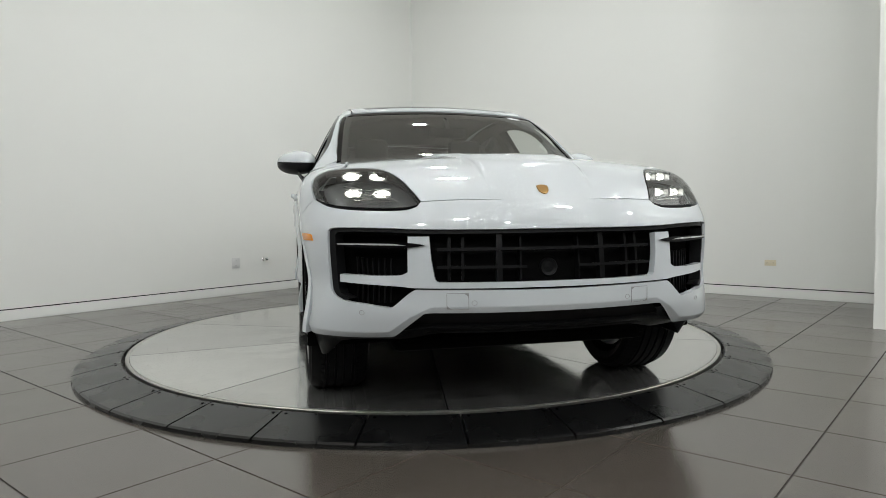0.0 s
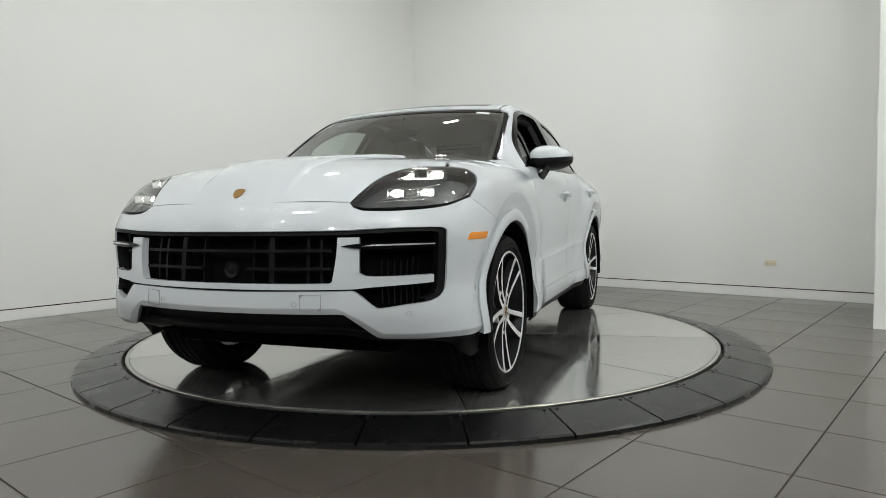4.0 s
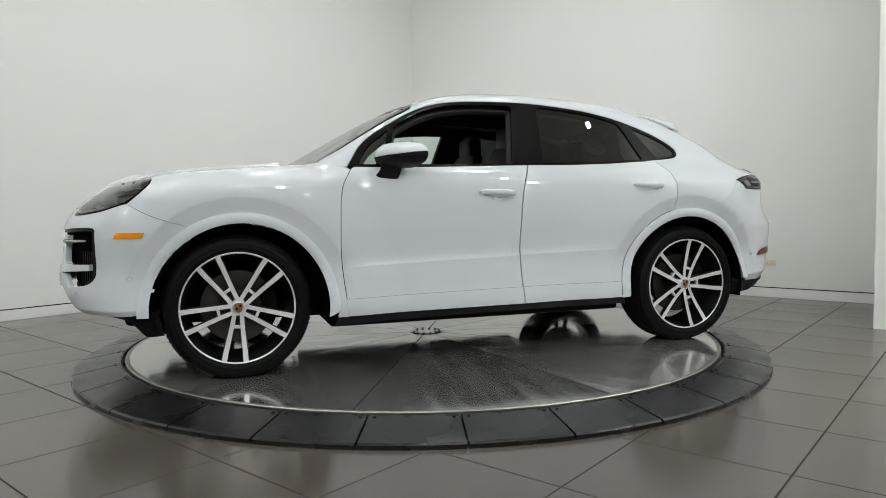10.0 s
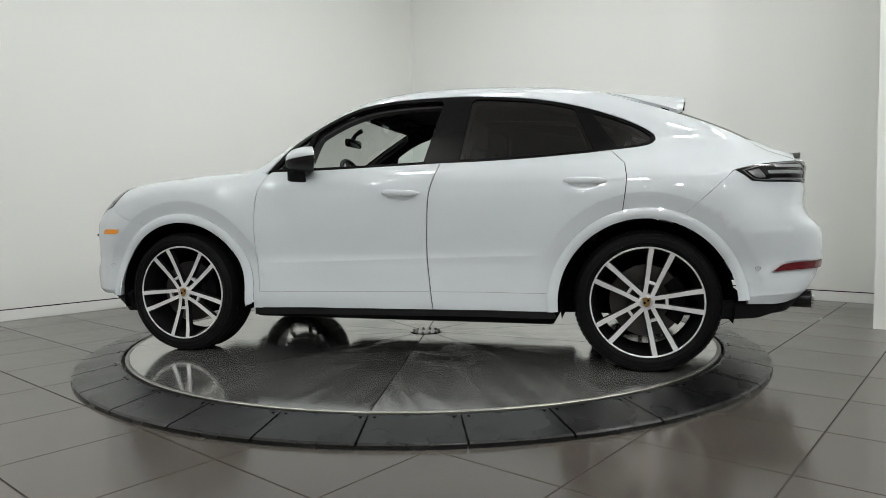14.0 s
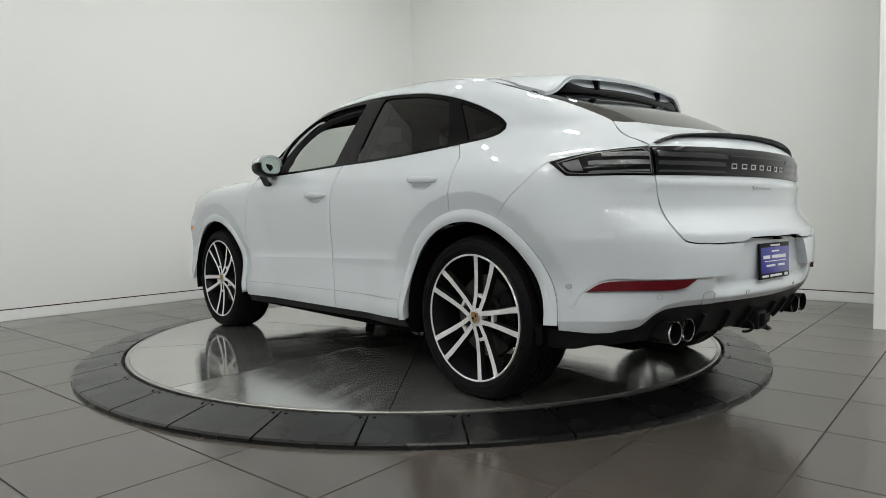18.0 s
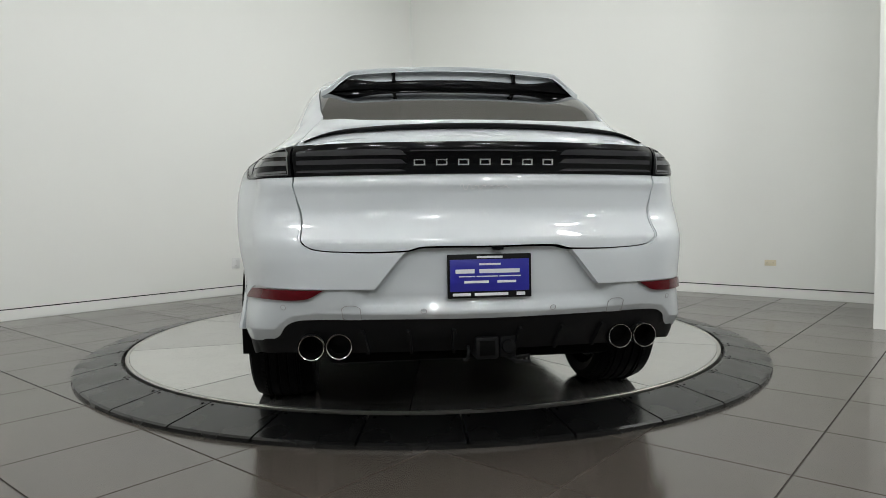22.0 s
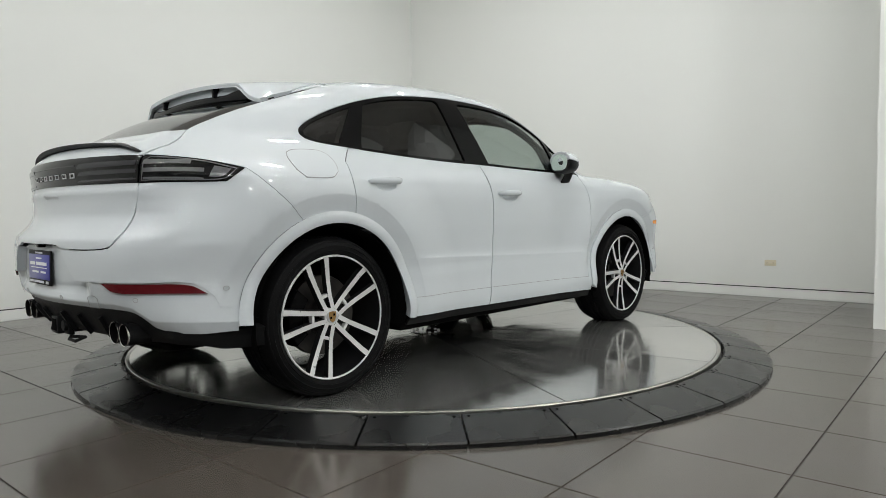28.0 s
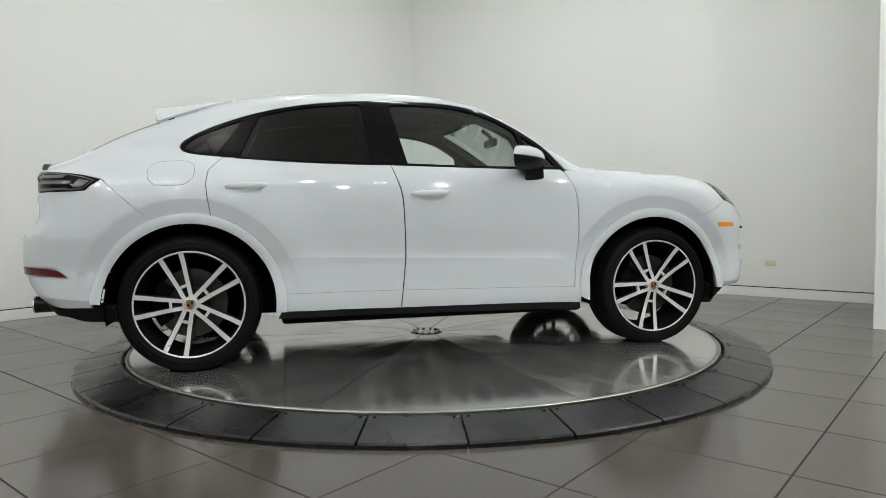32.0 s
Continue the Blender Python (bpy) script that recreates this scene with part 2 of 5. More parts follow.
# height of the centre line: hood, windscreen, roof, rear window, deck
Z_MID = curve((2.46, .78), (2.41, .885), (2.365, .935), (2.29, 1.0), (2.18, 1.06), (2.08, 1.098), (1.93, 1.135), (1.6, 1.168),
              (1.36, 1.187), (1.22, 1.194), (1.16, 1.198), (1.11, 1.214), (.916, 1.318), (.64, 1.475), (.45, 1.566), (.26, 1.633),
              (0, 1.671), (-.285, 1.682), (-.57, 1.676), (-.9, 1.655), (-1.1, 1.631), (-1.25, 1.603), (-1.45, 1.551),
              (-1.65, 1.485), (-1.93, 1.372), (-2.1, 1.285), (-2.2, 1.236), (-2.36, 1.195), (-2.6, 1.16))
BOW = curve((2.5, .30), (1.5, .24), (1.0, .2), (.3, .1), (-.5, 0), (-1.5, -.08), (-2.5, -.2))
CROWN = curve((2.4, .03), (1.3, .05), (.9, .06), (0, .07), (-1, .07), (-1.7, .08), (-2.4, .05))
SIDE = curve((.1, .87), (.26, .915), (.30, .930), (.37, .942), (.44, .938), (.53, .931), (.590, .9255), (.61, .9262), (.70, .938), (.82, .952), (.95, .957), (1.05, .946), (1.12, .923),
             (1.17, .897), (1.3, .835), (1.45, .758), (1.6, .672), (1.75, .58))
PLAN = curve((2.6, -.46), (2.3, -.17), (2.2, -.1), (2.1, -.052), (1.97, -.012), (1.8, 0), (1.0, 0), (-1.0, 0), (-1.7, 0), (-1.85, -.008),
             (-2.0, -.036), (-2.2, -.095), (-2.4, -.19), (-2.6, -.31))
CABIN = curve((1.6, -.1), (1.3, -.09), (1.0, -.07), (.75, -.03), (.4, 0), (-.3, 0), (-.8, -.012), (-1.2, -.042), (-1.5, -.085), (-1.9, -.165), (-2.3, -.25))
NOSE = curve((.1, 2.15), (.2, 2.25), (.3, 2.36), (.4, 2.425), (.5, 2.447), (.6, 2.446), (.75, 2.443), (.82, 2.437), (.88, 2.415), (.93, 2.38),
             (1.0, 2.31), (1.1, 2.2), (1.3, 1.95))
TAIL = curve((.1, -2.1), (.3, -2.3), (.4, -2.38), (.5, -2.43), (.6, -2.452), (.7, -2.455), (.77, -2.449), (.79, -2.438), (.82, -2.410), (.86, -2.382), (.90, -2.370), (.95, -2.370),
             (.985, -2.376), (1.02, -2.366), (1.06, -2.366), (1.12, -2.375), (1.2, -2.36), (1.4, -2.3))
ARCH_F, ARCH_R, ARCH_Z, ARCH_IN, ARCH_OUT = 1.425, -1.438, .377, .46, .515


def step(a, b, v):
    t = np.clip((v - a) / (b - a), 0, 1)
    return t * t * (3 - 2 * t)


def smax(a, b, k):
    h = np.maximum(k - np.abs(a - b), 0) / k
    return np.maximum(a, b) + h * h * k / 4


def half_width(x, z):
    w = SIDE(z) + PLAN(x) + CABIN(x) * step(1.04, 1.3, z)
    w = w - .032 * np.exp(-((z - .98) / .12) ** 2) * step(1.8, 2.1, -x)
    w = w - .028 * np.exp(-((z - .95) / .085) ** 2) * step(1.78, 2.02, x)
    for cx, b in ((ARCH_F, .03), (ARCH_R, .034)):
        r = np.hypot(x - cx, np.maximum(z - ARCH_Z, -.1))
        w = w + b * (1 - step(.60, .92, r)) - .019 * np.clip((.600 - r) / .085, 0, 1) * step(.36, .55, z)
    return w


def body(x, y, z):
    """Negative inside the body."""
    a = np.abs(y)
    xi = x + BOW(x) * a * a
    zt = Z_MID(xi) - CROWN(x) * a * a
    slope = (Z_MID(xi + .01) - Z_MID(xi - .01)) / .02
    top = (z - zt) / np.sqrt(1 + slope * slope)
    side = a - half_width(x, z)
    front = (x - NOSE(z) + .33 * a * a) * .95
    rear = (TAIL(z) + .22 * a * a - x) * .95
    return smax(smax(side, top, .10), smax(front, rear, .05), .09)


def normals(p):
    h = .004
    g = np.stack([body(*(p + e).T) - body(*(p - e).T) for e in np.eye(3) * h], -1)
    return g / np.maximum(np.linalg.norm(g, axis=1, keepdims=True), 1e-9)


def solve(fun, lo, hi, n):
    lo, hi = np.full(n, float(lo)), np.full(n, float(hi))
    for _ in range(26):
        mid = (lo + hi) / 2
        inside = body(*fun(mid).T) < 0
        lo, hi = np.where(inside, mid, lo), np.where(inside, hi, mid)
    return fun((lo + hi) / 2)


def on_side(uv):  # (x, z) -> point on the left flank
    return solve(lambda m: np.stack([uv[:, 0], m, uv[:, 1]], -1), .05, 1.2, len(uv))


def on_top(uv):  # (x, y) -> point on hood, roof or deck
    return solve(lambda m: np.stack([uv[:, 0], uv[:, 1], m], -1), .7, 2.0, len(uv))


AXIS_F, AXIS_R = 1.2, -1.2


def on_front(uv):  # (turn in degrees from straight ahead, z)
    c, s = np.cos(np.radians(uv[:, 0])), np.sin(np.radians(uv[:, 0]))
    return solve(lambda m: np.stack([AXIS_F + m * c, m * s, uv[:, 1]], -1), 0, 2, len(uv))


def on_rear(uv):
    c, s = np.cos(np.radians(uv[:, 0])), np.sin(np.radians(uv[:, 0]))
    return solve(lambda m: np.stack([AXIS_R - m * c, m * s, uv[:, 1]], -1), 0, 2, len(uv))

# ---- panels cut from the body form ----
from mathutils.geometry import delaunay_2d_cdt


def flow(pts, corner=38, per=10):
    """A closed outline through points, smooth but at its sharp corners."""
    q = np.array(pts, float)
    n = len(q)
    out = []
    ang = []
    for i in range(n):
        a, b = q[i] - q[i - 1], q[(i + 1) % n] - q[i]
        ang.append(abs(math.degrees(math.atan2(a[0] * b[1] - a[1] * b[0], a @ b))))
    for i in range(n):
        p0, p1 = q[i], q[(i + 1) % n]
        d = p1 - p0
        L = np.hypot(*d)
        def tan(k, end):
            if ang[k] > corner:
                return d
            t = q[(k + 1) % n] - q[k - 1]
            return t / max(np.hypot(*t), 1e-9) * L
        t0, t1 = tan(i, 0), tan((i + 1) % n, 1)
        for s in np.linspace(0, 1, per, endpoint=False):
            out.append((2 * s**3 - 3 * s**2 + 1) * p0 + (s**3 - 2 * s**2 + s) * t0 + (3 * s**2 - 2 * s**3) * p1 + (s**3 - s**2) * t1)
    return np.array(out)


def resample(q, stepping):
    d = np.roll(q, -1, 0) - q
    L = np.hypot(d[:, 0], d[:, 1])
    keep = [q[0]]
    for i in range(len(q)):
        k = max(1, int(round(L[i] / stepping)))
        for j in range(1, k + 1):
            w = q[i] + d[i] * j / k
            if np.hypot(*(w - keep[-1])) > .3 * stepping or j == k and L[i] > .3 * stepping:
                keep.append(w)
    if np.hypot(*(keep[-1] - keep[0])) < .35 * stepping:
        keep.pop()
    return np.array(keep)


def shrink(q, g):
    """Moves an outline inwards (or outwards for g < 0)."""
    area = np.sum(q[:, 0] * np.roll(q[:, 1], -1) - q[:, 1] * np.roll(q[:, 0], -1))
    t = np.roll(q, -1, 0) - np.roll(q, 1, 0)
    t /= np.maximum(np.hypot(t[:, 0], t[:, 1])[:, None], 1e-9)
    return q + np.stack([-t[:, 1], t[:, 0]], -1) * g * (1 if area > 0 else -1)


def within(p, q):
    x, y = p[:, 0][:, None], p[:, 1][:, None]
    x0, y0, x1, y1 = q[:, 0], q[:, 1], np.roll(q[:, 0], -1), np.roll(q[:, 1], -1)
    cross = ((y0 > y) != (y1 > y)) & (x < (x1 - x0) * (y - y0) / np.where(y1 == y0, 1e-12, y1 - y0) + x0)
    return cross.sum(1) % 2 == 1


CHARTS = {"side": (on_side, (1, 1)), "top": (on_top, (1, 1)), "front": (on_front, (.0195, 1)), "rear": (on_rear, (.0195, 1))}


def patch(chart, outline, holes=(), res=.03, depth=.012, offset=0.0, gap=.0011, flip=False, sharp=38, lift=None, creases=()):
    """Mesh data of a panel: an outline of the chart laid on the body, with turned-in edges."""
    fun, sc = CHARTS[chart]
    sc = np.array(sc)
    edge = min(res * .5, .014)
    loops = [shrink(resample(flow(np.array(o, float) * sc, sharp), edge), gap if k == 0 else -gap) for k, o in enumerate((outline, *holes))]
    b = np.concatenate(loops)
    lo, hi = loops[0].min(0), loops[0].max(0)
    gx, gy = np.meshgrid(np.arange(lo[0], hi[0], res), np.arange(lo[1], hi[1], res * .866))
    gx = gx + (np.arange(gx.shape[0]) % 2 * res / 2)[:, None]
    g = np.stack([gx.ravel(), gy.ravel()], -1)
    ok = within(g, loops[0])
    for h in loops[1:]:
        ok &= ~within(g, h)
    g = g[ok]
    if len(g):
        near = np.min(np.hypot(g[:, None, 0] - b[None, :, 0], g[:, None, 1] - b[None, :, 1]), 1) if len(g) * len(b) < 8e6 else np.full(len(g), 1.0)
        g = g[near > res * .45]
    # rows of points on both sides of each crease keep it crisp
    for cr in creases:
        cr = np.array(cr, float) * sc
        keep = np.min(np.hypot(g[:, None, 0] - cr[None, :, 0], g[:, None, 1] - cr[None, :, 1]), 1) > res * .5
        t = np.gradient(cr, axis=0)
        t /= np.hypot(t[:, 0], t[:, 1])[:, None]
        n2 = np.stack([-t[:, 1], t[:, 0]], -1) * .004
        add = np.concatenate([cr - n2, cr + n2])
        ok = within(add, shrink(loops[0], .006))
        for h in loops[1:]:
            ok &= ~within(add, shrink(h, -.006))
        g = np.concatenate([g[keep], add[ok]])
    pts = np.concatenate([b, g])
    edges, s = [], 0
    for lp in loops:
        n = len(lp)
        edges += [(s + i, s + (i + 1) % n) for i in range(n)]
        s += n
    vs, _, fs, ov, _, _ = delaunay_2d_cdt([Vector(v) for v in pts], edges, [], 0, 1e-7)
    vs = np.array([tuple(v) for v in vs])
    tri = np.array([tuple(f) for f in fs if len(f) == 3])
    c = vs[tri].mean(1)
    ok = within(c, loops[0])
    for h in loops[1:]:
        ok &= ~within(c, h)
    tri = tri[ok]
    back = {}
    for i, o in enumerate(ov):
        for k in o:
            back[k] = i
    P = fun(vs / sc)
    N = normals(P)
    P = P + N * offset
    if lift is not None:
        h0 = lift(P)
        grad = np.stack([(lift(P + np.array(e) * .002) - h0) / .002 for e in ((1, 0, 0), (0, 1, 0), (0, 0, 1))], -1)
        tang = grad - np.sum(grad * N, 1)[:, None] * N
        P = P + N * h0[:, None]
        N = N - tang
        N /= np.linalg.norm(N, axis=1)[:, None]
    a = P[tri]
    fn = np.cross(a[:, 1] - a[:, 0], a[:, 2] - a[:, 0])
    wrong = np.einsum("ij,ij->i", fn, N[tri].mean(1)) < 0
    tri[wrong] = tri[wrong][:, ::-1]
    verts, faces, nrm = [P], [tuple(t) for t in tri], [N]
    count = len(P)
    flange = []
    s = 0
    if depth:
        for lp in loops:
            ids = [back[s + i] for i in range(len(lp)) if s + i in back]
            s += len(lp)
            n = len(ids)
            ids = np.array(ids)
            verts.append(P[ids]), verts.append(P[ids] - N[ids] * depth)
            f0, f1 = count, count + n
            count += 2 * n
            for i in range(n):
                j = (i + 1) % n
                flange.append((f0 + i, f0 + j, f1 + j, f1 + i))
    V = np.concatenate(verts)
    if flip:
        V = V * (1, -1, 1)
        faces = [f[::-1] for f in faces]
    return V, faces, flange, N * ((1, -1, 1) if flip else 1)


def panel_mesh(name, data, mat):
    V, faces, flange, N = data
    me = bpy.data.meshes.new(name)
    me.from_pydata(V.tolist(), [], faces + flange)
    me.materials.append(mat)
    me.shade_smooth()
    vi = np.empty(len(me.loops), np.int32)
    me.loops.foreach_get("vertex_index", vi)
    L = np.zeros((len(me.loops), 3))
    own = vi < len(N)
    L[own] = N[vi[own]]
    at = 3 * len(faces)
    C = V[: len(N)].mean(0)
    for f in flange:
        a, b, c = V[f[0]], V[f[1]], V[f[3]]
        k = np.cross(b - a, c - a)
        k /= max(np.linalg.norm(k), 1e-9)
        L[at:at + 4] = k
        at += 4
    me.normals_split_custom_set(L.tolist())
    me.update()
    return me


def panel(name, chart, outline, mat, parent, label="", **kw):
    return part(name, panel_mesh(name, patch(chart, outline, **kw), mat), None, parent, label)


def panel_pair(name, chart, outline, mat, parents, label="", **kw):
    """The same panel on the left and mirrored on the right."""
    d = patch(chart, outline, **kw)
    V, faces, flange, N = d
    left = part(name, panel_mesh(name, d, mat), None, parents[0], label)
    right = part(name, panel_mesh(name, (V * (1, -1, 1), [f[::-1] for f in faces], [f[::-1] for f in flange], N * (1, -1, 1)), mat), None, parents[1], label)
    return left, right


def both(half):
    """A symmetric outline of a front or rear chart from its half with turn >= 0, given from the middle to the middle."""
    return list(half) + [(-a, z) for a, z in reversed(half) if abs(a) > 1e-6]


def height(x, y):
    return float(on_top(np.array([[x, y]]))[0, 2])


def arc(cx, r, a0, a1, n=14):
    return [(cx + r * math.cos(radians(a)), ARCH_Z + r * math.sin(radians(a))) for a in np.linspace(a0, a1, n)]


# ---- the room ----
TURN_Z = Matrix.Rotation(TILE_TURN + math.pi / 2, 4, "Z")  # local x runs along u, local y against v


def block(name, u0, u1, v0, v1, z0, z1, mat, bevel=0.0, parent=None):
    """A box with its sides along u and v."""
    bm = bmesh.new()
    c = [uv(a, b, z) for z in (z0, z1) for a, b in ((u0, v0), (u1, v0), (u1, v1), (u0, v1))]
    v = [bm.verts.new(q) for q in c]
    for f in ((0, 3, 2, 1), (4, 5, 6, 7), (0, 1, 5, 4), (1, 2, 6, 5), (2, 3, 7, 6), (3, 0, 4, 7)):
        bm.faces.new([v[i] for i in f])
    bmesh.ops.recalc_face_normals(bm, faces=bm.faces)
    if bevel:
        bmesh.ops.bevel(bm, geom=bm.edges[:], offset=bevel, segments=2, affect="EDGES")
    ob = new(name, mesh_of(bm, name, mat, 30))
    ob.parent = parent
    return ob


T = .2
tagged(block("wall_north_west", WALL_U, WALL_U + T, BACK_V - T, WALL_V + T, -.05, CEIL, M_WALL), "smooth white painted studio wall", kind="structure")
tagged(block("wall_north_east", BACK_U - T, WALL_U, WALL_V, WALL_V + T, -.05, CEIL, M_WALL), "smooth white painted studio wall", kind="structure")
tagged(block("wall_south_east", BACK_U - T, BACK_U, BACK_V - T, WALL_V, -.05, CEIL, M_WALL), "white painted wall behind the camera", kind="structure")
tagged(block("wall_south_west", BACK_U, WALL_U, BACK_V - T, BACK_V, -.05, CEIL, M_WALL), "white painted wall behind the camera", kind="structure")
tagged(block("ceiling", BACK_U - T, WALL_U + T, BACK_V - T, WALL_V + T, CEIL, CEIL + .2, M_CEIL), "plain pale studio ceiling", kind="structure")
tagged(block("column", BACK_U, -2.534, 2.415, WALL_V, -.01, CEIL, M_WALL, .004), "white painted wall return beside the turntable floor", kind="structure")

# baseboards: a tall board with a shadow groove above it
for nm, a in (("baseboard_north_west", (WALL_U - .016, WALL_U, BACK_V, WALL_V)), ("baseboard_north_east", (-2.534, WALL_U - .016, WALL_V - .016, WALL_V))):
    tagged(block(nm, *a, 0, .098, M_BASE, .003), "white flat baseboard below a shadow groove", kind="structure")
tagged(block("trim_groove_north_west", WALL_U - .003, WALL_U, BACK_V, WALL_V - .003, .0985, .108, M_DARK), "dark shadow groove above the baseboard", kind="structure")
tagged(block("trim_groove_north_east", -2.534, WALL_U - .003, WALL_V - .003, WALL_V, .0985, .108, M_DARK), "dark shadow groove above the baseboard", kind="structure")

# floor: grout bed with separate tiles
NEAR_U, NEAR_V = -5.6, -5.8
floor = tagged(block("floor", NEAR_U, WALL_U, NEAR_V, WALL_V, -.1, -.004, M_GROUT), "grey stone floor tiles with dark joints", kind="structure")
tagged(block("floor_south_east", BACK_U, NEAR_U, BACK_V, WALL_V, -.1, 0, M_TILE), "grey stone floor behind the camera", kind="structure")
tagged(block("floor_south_west", NEAR_U, WALL_U, BACK_V, NEAR_V, -.1, 0, M_TILE), "grey stone floor behind the camera", kind="structure")
TILE, TILE_U0, TILE_V0 = .5918, -.350, .0427


def tile_mesh(w, h):
    bm = bmesh.new()
    g = .0022
    x0, x1, y0, y1 = g, w - g, g, h - g
    e = .0016
    low = [bm.verts.new((x, y, -.006)) for x, y in ((x0, y0), (x1, y0), (x1, y1), (x0, y1))]
    top = [bm.verts.new((x, y, 0)) for x, y in ((x0 + e, y0 + e), (x1 - e, y0 + e), (x1 - e, y1 - e), (x0 + e, y1 - e))]
    bm.faces.new(top)
    for i in range(4):
        bm.faces.new((low[i], low[(i + 1) % 4], top[(i + 1) % 4], top[i]))
    bmesh.ops.recalc_face_normals(bm, faces=bm.faces)
    return mesh_of(bm, "tile", M_TILE, None)


def lay_floor():
    full = tile_mesh(TILE, TILE)
    base = Matrix(((DU.x, DV.x, 0, 0), (DU.y, DV.y, 0, 0), (0, 0, 1, 0), (0, 0, 0, 1)))
    i0, i1 = math.ceil((NEAR_U - TILE_U0) / TILE), math.floor((WALL_U - TILE_U0) / TILE)
    j0, j1 = math.ceil((NEAR_V - TILE_V0) / TILE), math.floor((WALL_V - TILE_V0) / TILE)
    us = [NEAR_U] + [TILE_U0 + TILE * i for i in range(i0, i1 + 1)] + [WALL_U]
    vs = [NEAR_V] + [TILE_V0 + TILE * j for j in range(j0, j1 + 1)] + [WALL_V]
    made = {}
    for a, b in zip(us, us[1:]):
        for c, d in zip(vs, vs[1:]):
            w, h = b - a, d - c
            if w < .02 or h < .02 or max(math.hypot(x, y) for x in (a, b) for y in (c, d)) < 1.9:
                continue
            key = (round(w, 3), round(h, 3))
            me = made.setdefault(key, full if key == (round(TILE, 3),) * 2 else tile_mesh(w, h))
            t = new("tile", me)
            t.parent = floor
            t.matrix_basis = base @ Matrix.Translation((a, c, 0))


# wall outlets and the door stop knob
def outlet(name, at, n_axis, mat, label, wide, high):
    ob = new(name)
    tagged(ob, label, "outlet")
    if n_axis == "u":
        m = Matrix((( -DV.x, -DU.x, 0, at.x), (-DV.y, -DU.y, 0, at.y), (0, 0, 1, at.z), (0, 0, 0, 1)))
    else:
        m = Matrix(((DU.x, -DV.x, 0, at.x), (DU.y, -DV.y, 0, at.y), (0, 0, 1, at.z), (0, 0, 0, 1)))
    ob.matrix_basis = m
    part("cover_plate", box(-wide / 2, wide / 2, 0, .007, -high / 2, high / 2, .002), mat, ob)
    for k in (-1, 1):
        dx, dz = (k * wide * .24, 0) if wide > high else (0, k * high * .22)
        part("socket", lathe([(.0, .0095), (.013, .0095), (.0145, .006)], 20, "Y", m=Matrix.Translation((dx, 0, dz))), mat, ob)
        for s in (-1, 1):
            part("slot", box(dx + s * .005 - .0012, dx + s * .005 + .0012, .0092, .0102, dz - .004, dz + .004), M_DARK, ob)
    part("screw", lathe([(0, .009), (.003, .009), (.0035, .007)], 12, "Y"), M_SILVER, ob)
    return ob


outlet("wall_outlet", uv(WALL_U, .834, .377), "u", M_OUTLET, "white double wall outlet with cover plate on the wall", .105, .125)
outlet("wall_outlet", uv(-1.40, WALL_V, .369), "v", M_IVORY, "ivory horizontal wall outlet on the white wall", .115, .062)
stop = new("door_stop")
tagged(stop, "small chrome knob fixed to the white wall", "door stop")
at = uv(WALL_U, 1.235, .408)
stop.matrix_basis = Matrix(((-DV.x, -DU.x, 0, at.x), (-DV.y, -DU.y, 0, at.y), (0, 0, 1, at.z), (0, 0, 0, 1)))
part("rose", lathe([(0, .004), (.022, .004), (.026, 0)], 24, "Y"), M_CHROME, stop)
part("knob", lathe([(.010, .003), (.010, .03), (.024, .036), (.028, .05), (.022, .064), (0, .068)], 24, "Y"), M_CHROME, stop)

# ceiling heads
for lu in LAMP_U:
    for lv in LAMP_V:
        h = new("ceiling_light")
        tagged(h, "white rectangular LED head hung from the ceiling", "ceiling light", "ceiling lights")
        m, kind = lamp_pose(lu, lv, CEIL - .335)
        if kind != "bar":
            h.matrix_basis = m
            part("housing", box(-.130, .130, -.075, .075, .006, .065, .008), M_HOUSING, h)
            up = m.inverted().to_3x3() @ Vector((0, 0, 1))
            part("stem", tube([Vector((0, 0, .06)), Vector((0, 0, .06)) + up * .31], .012), M_HOUSING, h)
        else:
            tagged(h, "glowing white LED bar on two stems from the ceiling", "ceiling light", "ceiling light bars")
            h.matrix_basis = Matrix.Translation(uv(lu, lv, CEIL - .70))
            a, b, c = (q / 2 for q in BAR_SIZE)
            part("diffuser", box(-a, a, -b, b, -c, c, .004), M_BAR, h, "glowing white diffuser")
            for e in (-1, 1):
                part("end_cap", box(e * a - .012 + .014 * e, e * a + .012 + .014 * e, -b - .004, b + .004, -c - .004, c + .004, .004), M_HOUSING, h)
                part("stem", tube([(e * a + .014 * e, 0, .02), (e * a + .014 * e, 0, .70)], .006), M_HOUSING, h)

# ---- the turntable ----
PLATTER_Z, PLATTER_R, RING_IN, RING_OUT = .0659, 2.030, 2.052, 2.318
ring = new("turntable_ramp_ring")
tagged(ring, "ring of black rubber ramp pieces round the turntable", "turntable ring", kind="structure")


